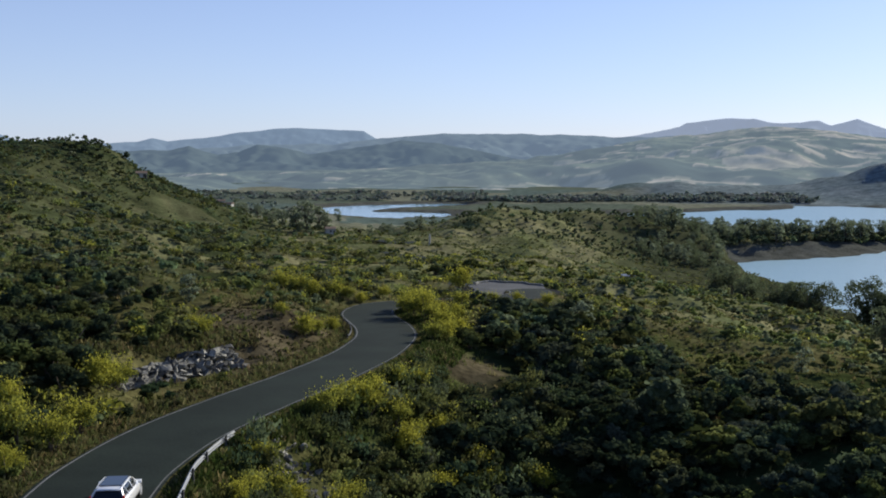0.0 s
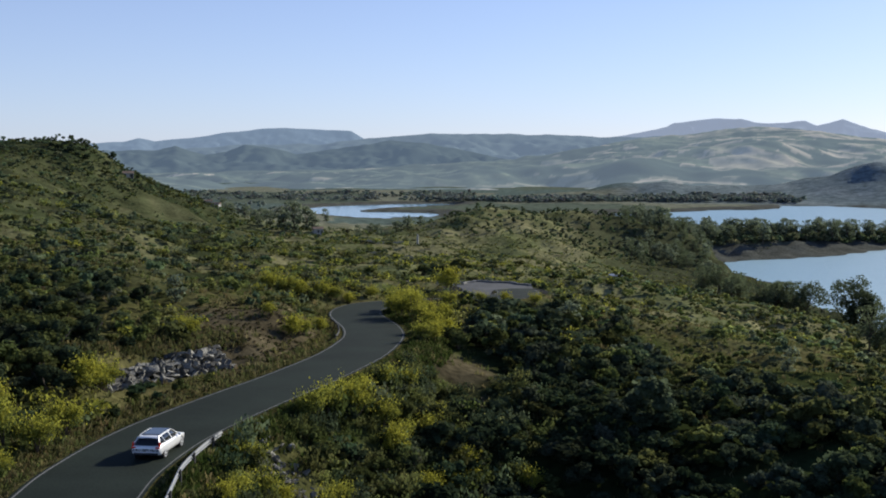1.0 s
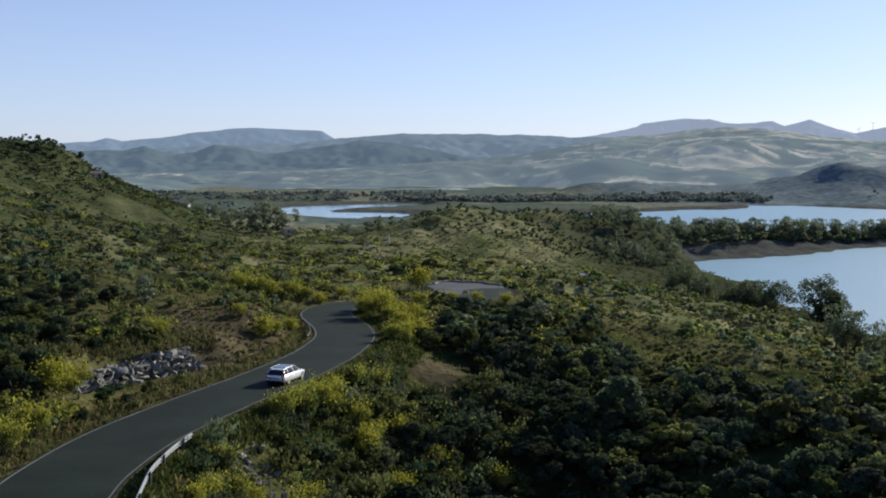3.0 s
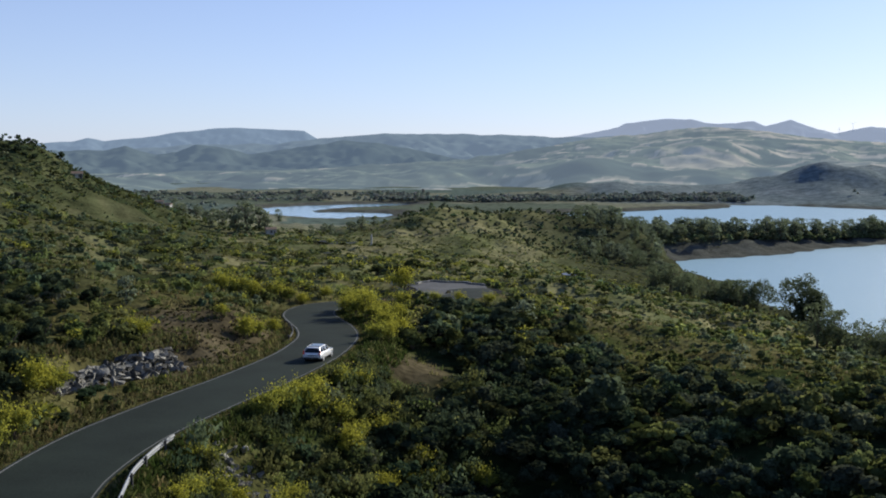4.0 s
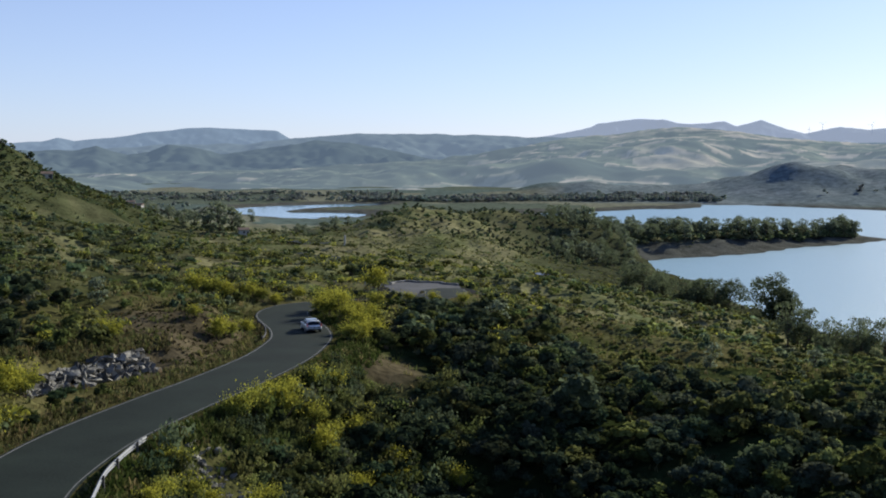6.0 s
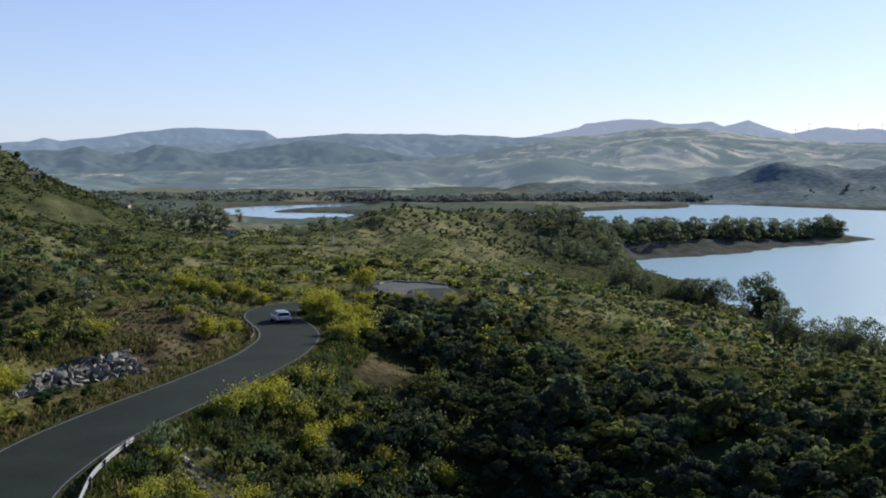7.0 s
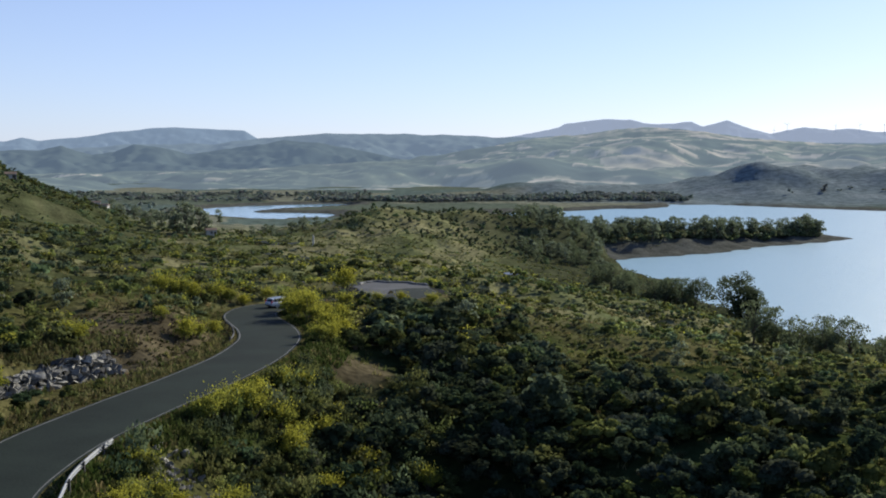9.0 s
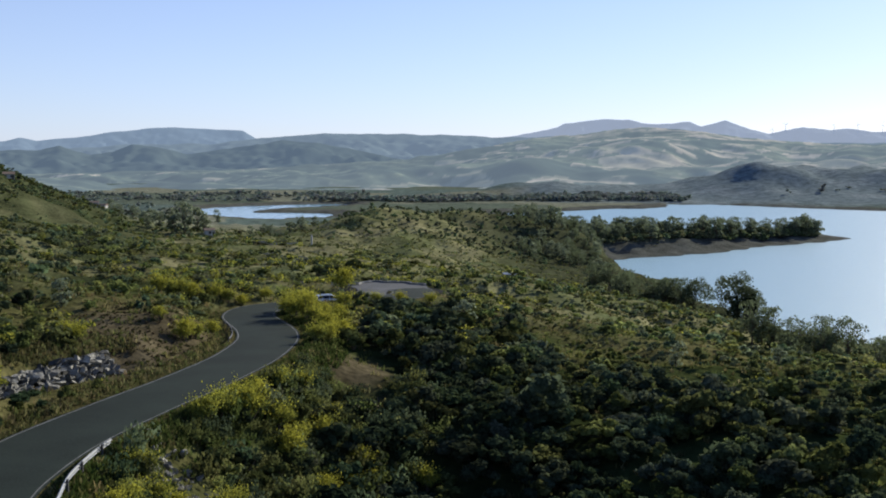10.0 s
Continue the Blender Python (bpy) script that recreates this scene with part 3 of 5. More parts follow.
def plant_field(name, places, sizes, shapes, tones, label, category, rng, flowers=None, leaf=None):
    """Many plants as one sheet of real leaves: every place takes a shape, a turn, a size and a tone of its own."""
    groups, cols = [], []
    pick = rng.randint(0, len(shapes), len(places))
    for s in range(len(shapes)):
        idx = np.where(pick == s)[0]
        if not len(idx):
            continue
        q, blossom = shapes[s]
        a = rng.uniform(0, 2 * math.pi, len(idx))
        ca, sa_ = np.cos(a), np.sin(a)
        x = q[None, ..., 0] * ca[:, None, None] - q[None, ..., 1] * sa_[:, None, None]
        y = q[None, ..., 0] * sa_[:, None, None] + q[None, ..., 1] * ca[:, None, None]
        sc = sizes[idx]
        v = np.stack([x * sc[:, 0, None, None], y * sc[:, 0, None, None], np.broadcast_to(q[None, ..., 2], x.shape) * sc[:, 1, None, None]], -1)
        v = v + places[idx][:, None, None, :]
        c = np.broadcast_to(tones[idx][:, None, None, :], v.shape).copy()
        if flowers is not None:
            yes = blossom[None, :] < flowers[1][idx][:, None]
            c[yes] = flowers[0]
        groups.append(v.reshape(-1, 3))
        cols.append(c.reshape(-1, 3))
    v, c = np.vstack(groups), np.vstack(cols)
    me = from_arrays(name, v, np.arange(len(v)).reshape(-1, 4), leaf or M_LEAF, c)
    return tagged(new(name, me), label, category, kind="stuff")


def sprinkle(rng, n, near, far, left=-29.0, right=28.0, power=2.0):
    """Random places on the land between two distances, denser nearby for a lower power."""
    a = np.radians(rng.uniform(left, right, n))
    r = (near ** power + rng.rand(n) * (far ** power - near ** power)) ** (1 / power)
    return r * np.sin(a), r * np.cos(a)


def clear_of(x, y):
    """True where scrub may grow: off the road, the verge, the lake, the stone bank and the bare patches."""
    d, side = near_line(x, y)
    ok = (d > HALF + 2.4)
    ok &= np.minimum(shore(x, y, LAKE), shore(x, y, POND)) > 12
    ok &= (np.hypot(x + 4.6, (y - 97) / 1.4) > 5.2) & (np.hypot(x + 13.4, (y - 62.2) / 1.5) > 2.4)
    ok &= ~((np.hypot((x + 22.5) / 1.1, (y - 99) / 1.9) < 6.0) & (side < 0))
    ok &= ~((np.abs(-(x + 29.2) * 0.882 + (y - 74.6) * 0.471) < 3.2) & (y > 71) & (y < 90))
    ok &= np.hypot(x + 1, (y - 161) / 1.2) > 9
    ok &= ~((np.abs(y - 168 + 0.15 * (x - 55)) < 4) & (x > 44))
    ok &= ~((np.abs(x + 8.7) < 1.8) & (y > 110) & (y < 138))
    return ok


OLIVE, DARK, SAGE, YELLOW, PALE = (np.array(c) for c in ((0.092, 0.106, 0.036), (0.038, 0.051, 0.027), (0.100, 0.118, 0.066), (0.30, 0.30, 0.052), (0.165, 0.180, 0.060)))


def tones_for(rng, n, kinds, shares):
    k = rng.choice(len(kinds), n, p=shares)
    return np.array(kinds)[k] * rng.uniform(0.7, 1.35, (n, 1)) * rng.uniform(0.92, 1.08, (n, 3))


def with_core(rng, leaves, lobes, rings=3, seg=6, shrink=0.86):
    """Adds to the leaves the dense inner mass of each lobe, as faceted shells."""
    out = [leaves]
    for x, y, z, r, h in lobes:
        th = np.linspace(0.15, 2.3, rings + 1)
        ph = np.linspace(0, 2 * math.pi, seg + 1)
        grid = np.array([[(x + r * shrink * math.sin(a) * math.cos(b), y + r * shrink * math.sin(a) * math.sin(b), z + r * shrink * h * math.cos(a)) for b in ph] for a in th])
        grid[:, :-1] += rng.normal(size=(rings + 1, seg, 3)) * r * 0.10
        grid[:, -1] = grid[:, 0]
        out.append(np.stack([grid[:-1, :-1], grid[:-1, 1:], grid[1:, 1:], grid[1:, :-1]], 2).reshape(-1, 4, 3))
    return np.vstack(out)


def shrub_shape(rng, lobes, count, size, wide=1.0, high=0.85, rings=3, seg=6, core=True):
    lb = bush_lobes(rng, lobes, wide, high)
    q = leaf_cloud(rng, lb, count, size)
    if core:
        q = with_core(rng, q, lb, rings, seg)
    return q, np.ones(len(q))


def scrub():
    rng = np.random.RandomState(5)
    fine = [shrub_shape(rng, 6, 235, 0.105, rings=2, seg=5) for _ in range(7)]
    mid = [shrub_shape(rng, 4, 62, 0.155, rings=2, seg=4) for _ in range(6)]
    low = [shrub_shape(rng, 2, 13, 0.30, rings=2, seg=4) for _ in range(6)]
    for name, shapes, n, near, far in (("scrub_near", fine, 1150, 40, 112), ("scrub_middle", mid, 3000, 112, 240), ("scrub_far", low, 7400, 240, 640)):
        x, y = sprinkle(rng, n * 4, near, far)
        ok = clear_of(x, y)
        reach = np.where(x < 18, 128, 92)
        right = ramp(x + 11 - 0.03 * y, 0, 6) * (1 - ramp(np.hypot(x, y), reach, reach + 35)) * (1 - 0.4 * ramp(x, 12, 40))
        left = ramp(-x - (13 + 0.22 * y), 0, 6) * ramp(np.hypot(x, y), 50, 62) * (1 - 0.5 * ramp(np.hypot(x, y), 95, 150))
        crest = ramp(x, 15, 40) * ramp(np.hypot(x, y), 118, 140) * (1 - ramp(np.hypot(x, y), 175, 195))
        lower = ramp(x, 5, 25) * ramp(np.hypot(x, y), 180, 205) * (1 - ramp(np.hypot(x, y), 320, 370))
        knoll = ramp(x + 60, 0, 30) * ramp(np.hypot(x, y), 230, 280)
        rise = ramp(-x - 0.3 * y, 10, 30) * ramp(np.hypot(x, y), 375, 400)
        patch = wave(x, y, 13, 31) + 0.6 * wave(x, y, 40, 32)
        keep = rng.rand(len(x)) < 0.34 + 0.66 * right + 0.5 * left + 0.28 * patch + 0.16 * crest + 0.55 * lower + 0.3 * rise - 0.75 * saddle(x, y)
        sel = np.where(ok & keep)[0][:n]
        x, y, right, patch, left, knoll, crest, lower, rise = (v[sel] for v in (x, y, right, patch, left, knoll, crest, lower, rise))
        z = heights(x, y)
        w = rng.uniform(1.0, 2.7, len(x)) * (1 + 0.60 * right) * np.where(rng.rand(len(x)) < 0.12, 1.5, 1.0)
        if far > 300:
            w = w * (1.3 - 0.6 * knoll)
        w = np.minimum(w, np.maximum(0.8, (near_line(x, y)[0] - HALF - 0.8) * 1.1))
        w = np.minimum(w, np.maximum(0.8, (np.hypot(x + 4.6, (y - 97) / 1.4) - 4.6) * 1.4))
        sizes = np.c_[w, w * rng.uniform(0.55, 0.95, len(x))]
        # dark tones lifted with distance: haze painted into the leaf colour
        haze_lift = 1.1 if far < 120 else 2.1 if far < 300 else 2.8
        tones = tones_for(rng, len(x), [OLIVE, DARK * haze_lift, SAGE, PALE], [0.45, 0.20, 0.22, 0.13])
        dark = tones_for(rng, len(x), [DARK * haze_lift, OLIVE * 0.8, np.array((0.060, 0.076, 0.046))], [0.52, 0.18, 0.30])
        use = rng.rand(len(x)) < 0.85 * right + 0.35 * left + 0.28 * np.clip(patch, 0, 1) + 0.6 * rise
        tones[use] = dark[use]
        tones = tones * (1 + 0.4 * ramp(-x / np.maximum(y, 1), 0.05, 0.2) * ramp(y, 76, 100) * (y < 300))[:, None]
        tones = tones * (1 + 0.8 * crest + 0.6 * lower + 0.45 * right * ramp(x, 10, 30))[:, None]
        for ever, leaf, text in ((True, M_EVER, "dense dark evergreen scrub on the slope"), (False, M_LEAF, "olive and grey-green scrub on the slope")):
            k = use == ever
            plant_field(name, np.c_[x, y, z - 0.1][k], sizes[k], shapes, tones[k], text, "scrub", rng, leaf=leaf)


def hill_scrub():
    """Dense dark bushes over the face of the rocky hill beyond the saddle."""
    rng = np.random.RandomState(6)
    shapes = [shrub_shape(rng, 2, 14, 0.32, rings=2, seg=4) for _ in range(6)]
    x, y = rng.uniform(-235, -135, 4200), rng.uniform(370, 590, 4200)
    ok = (saddle(x, y) < 0.3) & (rng.rand(len(x)) < 0.62 + 0.35 * wave(x, y, 16, 8)) & (-x > 0.27 * y + 12)
    x, y = x[ok][:1900], y[ok][:1900]
    s = rng.uniform(1.5, 3.6, len(x))
    # darks raised here too, for the haze over the far hill
    tones = tones_for(rng, len(x), [DARK * 2.6, OLIVE * 1.1, SAGE * 0.9], [0.4, 0.4, 0.2])
    plant_field("hill_scrub", np.c_[x, y, heights(x, y) - 0.2], np.c_[s, s * 0.75], shapes, tones, "dark evergreen bushes over the rocky hill", "scrub", rng, leaf=M_EVER)


def shade_side(x, y):
    """1 on the lake-side slope under the road that the big evergreens cover."""
    r = np.hypot(x, y)
    return ramp(x + 11 - 0.03 * y, 0, 6) * (1 - ramp(r, 92 + 36 * (x < 18), 124 + 36 * (x < 18)))


def grass():
    rng = np.random.RandomState(9)
    tufts = []
    for _ in range(5):
        n = 11
        c = np.c_[rng.normal(size=(n, 2)) * 0.22, np.zeros(n)]
        tip = c + np.c_[rng.normal(size=(n, 2)) * 0.16, rng.uniform(0.5, 1.0, n)]
        side = np.c_[rng.normal(size=(n, 2)) * 0.05, np.zeros(n)]
        tufts.append((np.stack([c - side, c + side, tip + side * 0.3, tip - side * 0.3], 1), np.ones(n)))
    x, y = sprinkle(rng, 20000, 40, 190, power=1.6)
    d, side = near_line(x, y)
    ok = (d > HALF + 0.25) & (np.hypot(x + 1, (y - 161) / 1.2) > 9)
    dens = np.where(d < HALF + 4, 0.9, 0.38 + 0.3 * wave(x, y, 9, 41))
    sel = np.where(ok & (rng.rand(len(x)) < dens))[0][:7500]
    x, y = x[sel], y[sel]
    s = rng.uniform(0.25, 0.65, len(x)) * np.where(d[sel] < HALF + 1.2, 0.5, 1.0)
    tones = tones_for(rng, len(x), [np.array((0.16, 0.14, 0.065)), np.array((0.085, 0.10, 0.032)), np.array((0.12, 0.12, 0.048))], [0.35, 0.35, 0.3])
    plant_field("grass", np.c_[x, y, heights(x, y) - 0.03], np.c_[s * 1.6, s], tufts, tones, "dry straw and green grass tufts on verge and slope", "grass", rng)
    # green grass under the guardrail, straw along the inner verge
    x, y = rng.uniform(-34, 4, 42000), rng.uniform(44, 132, 42000)
    d, side = near_line(x, y)
    ok = (d > HALF + 0.15) & (d < np.where(side > 0, HALF + 4.8, HALF + 2.6)) & (rng.rand(len(x)) < 1.1 - 0.11 * (d - HALF)) & (np.hypot(x + 13.4, (y - 61.4) / 1.4) > 0.9)
    u, w = (x + 29.2) * 0.471 + (y - 74.6) * 0.882, -(x + 29.2) * 0.882 + (y - 74.6) * 0.471
    ok |= (side < 0) & (w > 1.9) & (w < 6.5) & (u > -3) & (u < 17)
    sel = np.where(ok)[0][:7500]
    x, y, side, d = x[sel], y[sel], side[sel], d[sel]
    s = rng.uniform(0.25, 0.6, len(x)) * np.where(d < HALF + 0.9, 0.45, 1.0)
    tones = tones_for(rng, len(x), [np.array((0.038, 0.054, 0.015)), np.array((0.054, 0.070, 0.021)), np.array((0.08, 0.078, 0.032))], [0.5, 0.38, 0.12])
    straw = tones_for(rng, len(x), [np.array((0.125, 0.112, 0.052)), np.array((0.075, 0.085, 0.032))], [0.5, 0.5])
    tones[side < 0] = straw[side < 0]
    plant_field("verge_grass", np.c_[x, y, heights(x, y) - 0.03], np.c_[s * 1.7, s], [(q[:8], b[:8]) for q, b in tufts], tones, "thick green grass and straw along the road's edges", "grass", rng)
    # low herbs and cushions that cover the open slopes
    mats = [shrub_shape(rng, 2, 11, 0.30, 1.0, 0.5, core=False) for _ in range(6)]
    x, y = sprinkle(rng, 30000, 62, 420, power=1.35)
    patch = wave(x, y, 8, 43) + 0.6 * wave(x, y, 25, 44)
    ok = clear_of(x, y) & (rng.rand(len(x)) < 0.62 + 0.35 * patch - 0.45 * saddle(x, y) - 1.2 * shade_side(x, y)) & (np.hypot((x + 22.5) / 1.3, (y - 98) / 2.2) > 8)
    sel = np.where(ok)[0][:8500]
    x, y = x[sel], y[sel]
    s = rng.uniform(0.5, 1.3, len(x)) * (1 + 0.5 * ramp(np.hypot(x, y), 120, 300))
    tones = tones_for(rng, len(x), [OLIVE, PALE, SAGE, np.array((0.13, 0.125, 0.05))], [0.4, 0.2, 0.2, 0.2])
    plant_field("ground_herbs", np.c_[x, y, heights(x, y) - 0.05], np.c_[s, s], mats, tones, "low olive herbs and cushions over the slopes", "herbs", rng)


scrub()
hill_scrub()
grass()


def stem_mesh(rng, tips, r):
    bm = bmesh.new()
    for t in tips:
        tube(bm, (0, 0, -0.1), t, r, r * 0.3, 5)
    return bm


BROOM = [(-28.5, 56.9, 3.1), (-26.7, 57.4, 2.7), (-26.7, 61.3, 2.5), (-30.9, 61.1, 2.2), (-28.1, 68.2, 2.8), (-27.7, 70.3, 2.5), (-30.5, 73.8, 1.9), (-26.7, 52.0, 1.9), (-20.5, 99.8, 2.5),
         (-19.8, 101.9, 2.0), (-19.4, 109.3, 1.8), (-23.2, 101.8, 1.4), (-27.0, 87.8, 2.0), (-28.0, 88.7, 1.8), (-30.6, 134.9, 3.0), (-28.1, 133.7, 3.0), (-26.0, 134.1, 2.6),
         (-24.2, 137.0, 2.6), (-22.5, 138.2, 2.3), (-20.8, 139.3, 1.9), (-18.2, 143.2, 2.0), (-12.3, 122.7, 3.3), (-10.5, 121.0, 3.6), (-9.4, 118.8, 2.2), (-13.6, 126.6, 2.4)]
BROOM_LOWER = [(-8.7, 124.6, 1.9), (-6.9, 117.8, 2.6), (-7.5, 109.0, 3.0), (-5.9, 111.4, 2.6), (-7.0, 104.8, 2.3), (-7.9, 102.8, 2.2), (-11.6, 129.6, 3.0), (-12.6, 128.6, 3.5), (-13.0, 131.5, 3.0), (-8.3, 156.0, 4.3), (-6.8, 128.8, 2.2), (-13.0, 69.3, 2.3), (-12.3, 71.3, 2.4), (-11.4, 74.1, 2.4), (-10.4, 77.1, 2.1),
               (-9.1, 81.2, 2.4), (-7.9, 83.9, 2.1), (-10.7, 73.9, 2.8), (-8.8, 76.0, 2.5), (-7.8, 73.8, 2.4), (-7.6, 76.1, 2.3), (-5.8, 80.1, 2.2), (-5.1, 84.2, 1.4), (-2.4, 79.8, 1.7),
               (-2.8, 78.3, 2.1), (-14.4, 58.2, 1.9), (-13.8, 53.8, 2.1), (-13.3, 56.7, 1.9), (-10.6, 60.4, 2.2), (-9.9, 62.7, 2.1), (-12.6, 58.0, 1.6), (2.2, 77.9, 2.1), (-5.5, 136.8, 2.2), (-3.0, 138.2, 2.0), (0.4, 140.0, 1.9), (4.5, 143.5, 1.8), (-5.1, 71.3, 1.9),
               (-3.7, 75.0, 1.8), (-1.7, 76.9, 1.7), (-14.2, 51.0, 1.7)]


def brooms():
    rng = np.random.RandomState(21)
    kinds = []
    for k in range(5):
        ob = new("broom_bush")
        tips = [(rng.normal() * 0.2, rng.normal() * 0.2, rng.uniform(0.5, 0.8)) for _ in range(7)]
        part("stem_clump", stem_mesh(rng, tips, 0.018), M_WOOD, ob)
        q, t = broom_spray(rng, 1100, 0.95, 0.95, 0.052)
        lobes = bush_lobes(rng, 9, 1.0, 0.92)
        puffs = leaf_cloud(rng, lobes, 1300, 0.052, 1.0)
        q, t = np.vstack([q, puffs]), np.r_[t, np.clip(puffs[:, :, 2].mean(1) / 0.8, 0, 1)]
        bloom = np.clip((t - 0.45 + 0.08 * k) * 1.5 + rng.normal(size=len(q)) * 0.25, 0, 1)[:, None, None]
        c = np.array((0.115, 0.145, 0.046)) * (1 - bloom) + np.array((0.36, 0.345, 0.050)) * bloom
        c = np.broadcast_to(c, q.shape)
        me = from_arrays("flowering_sprays", q.reshape(-1, 3), np.arange(len(q) * 4).reshape(-1, 4), M_LEAF, c.reshape(-1, 3))
        new("flowering_sprays", me).parent = ob
        tagged(ob, "upright broom bush with yellow flowers on the verge", "bush", "broom bushes by the road")
        kinds.append(ob)
    places = np.array(BROOM + BROOM_LOWER)
    z = heights(places[:, 0], places[:, 1])
    for i, (x, y, h) in enumerate(places):
        m = pose(x, y, z[i] - 0.05, 0, 0, rng.uniform(0, 360)) @ Matrix.Diagonal((h * 1.05, h * 1.05, h, 1))
        if i < 5:
            kinds[i].matrix_basis = m
        else:
            copy_thing(kinds[rng.randint(5)], m).matrix_basis = m
    # the same broom and tall herbs, thinly spread over the slopes
    shapes = []
    for k in range(5):
        q, t = broom_spray(rng, 95, 0.95, 0.9, 0.18)
        shapes.append((q, rng.rand(len(q)) * (1.4 - 0.6 * t)))
    x, y = sprinkle(rng, 9000, 48, 330)
    patch = wave(x, y, 24, 51) + 0.5 * wave(x, y, 9, 52)
    d, side = near_line(x, y)
    middle = ramp(-x, -12, 0) * (1 - ramp(-x / y, 0.20, 0.27)) * ramp(y, 135, 150) * (1 - ramp(y, 225, 260))
    ok = clear_of(x, y) & (rng.rand(len(x)) < 0.06 + 0.30 * patch + 0.25 * (d < 12) + 0.30 * middle) & ((x < -6) | (np.hypot(x, y) > 115))
    sel = np.where(ok)[0][:1500]
    x, y = x[sel], y[sel]
    s = rng.uniform(0.9, 2.2, len(x))
    tones = tones_for(rng, len(x), [OLIVE, PALE, SAGE], [0.4, 0.35, 0.25])
    share = np.clip(rng.uniform(-0.7, 0.65, len(x)) + 0.15 * middle[sel], 0, 1)
    plant_field("broom_scrub", np.c_[x, y, heights(x, y) - 0.05], np.c_[s * 1.35, s * 0.8], shapes, tones, "yellow flowering broom and pale herbs among the scrub", "bush", rng, (YELLOW, share))
    # tall feathery sage herbs under the road
    x, y = rng.uniform(-15, 8, 1700), rng.uniform(50, 94, 1700)
    d, side = near_line(x, y)
    ok = (d > HALF + 2.5) & (side > 0) & (np.hypot(x + 13.4, (y - 62.2) / 1.5) > 2.0) & (np.hypot(x + 4.6, (y - 97) / 1.4) > 5.2) & (x < -8 + 0.42 * (y - 56)) & (rng.rand(1700) < 0.65)
    x, y = x[ok], y[ok]
    s = rng.uniform(0.7, 1.6, len(x)) * np.where(rng.rand(len(x)) < 0.2, 1.7, 1.0)
    fluff = []
    for k in range(5):
        q, t = broom_spray(rng, 170, 0.95, 0.9, 0.115)
        fluff.append((q, np.ones(len(q))))
    # dark share paints the shadowed gaps between clumps into the herb tones
    tones = tones_for(rng, len(x), [OLIVE, PALE, SAGE, DARK * 1.5], [0.36, 0.14, 0.14, 0.36])
    plant_field("tall_herbs", np.c_[x, y, heights(x, y) - 0.05], np.c_[s, s], fluff, tones, "feathery grey-green herbs on the embankment", "herbs", rng)


# ---- trees ----
def make_tree(rng, tall, wide, leaves, tone, slender=False, size=0.07, low=0.36):
    """A tree of unit scale: tapered trunk, limbs, and a crown of leaf clumps with gaps between them."""
    ob = new("tree")
    bm = bmesh.new()
    lean = (rng.normal() * 0.04, rng.normal() * 0.04)
    mid = (lean[0] * tall, lean[1] * tall, tall * 0.45)
    tube(bm, (0, 0, -0.5), mid, 0.028 * tall, 0.018 * tall, 7)
    lobes = []
    for k in range(20):
        a, u = rng.uniform(0, 2 * math.pi), rng.uniform(low, 0.95)
        spread = wide * 0.5 * rng.uniform(0.35, 1.0) * (1.1 - 0.6 * abs(u - 0.55) / 0.45 if not slender else 0.45)
        tip = (mid[0] + math.cos(a) * spread, mid[1] + math.sin(a) * spread, tall * u)
        tube(bm, (mid[0] * 0.9, mid[1] * 0.9, tall * min(u * 0.8, rng.uniform(0.2, 0.45))), tip, 0.010 * tall, 0.004 * tall, 5)
        lobes.append((*tip, wide * rng.uniform(0.15, 0.27), 0.85))
    lobes.append((mid[0], mid[1], tall * 0.9, wide * 0.18, 0.9))
    part("trunk", bm, M_WOOD, ob)
    q = leaf_cloud(rng, lobes, leaves, size * tall, 0.9)
    c = np.broadcast_to(tone, q.shape) * rng.uniform(0.8, 1.25, (len(q), 1, 1))
    new("crown", from_arrays("crown", q.reshape(-1, 3), np.arange(len(q) * 4).reshape(-1, 4), M_LEAF, c.reshape(-1, 3))).parent = ob
    return ob


def grove(label, group, places, kinds, rng, category="tree"):
    """Places (x, y, height) take copies of the kinds, which were made 10 m tall."""
    p = np.array(places, float)
    z = heights(p[:, 0], p[:, 1])
    for i, (x, y, h) in enumerate(p):
        s = h / 10.0
        m = pose(x, y, z[i], 0, 0, rng.uniform(0, 360)) @ Matrix.Diagonal((s * rng.uniform(0.9, 1.15), s, s, 1))
        ob = copy_thing(kinds[rng.randint(len(kinds))], m)
        ob.matrix_basis = m
        tagged(ob, label, category, group)


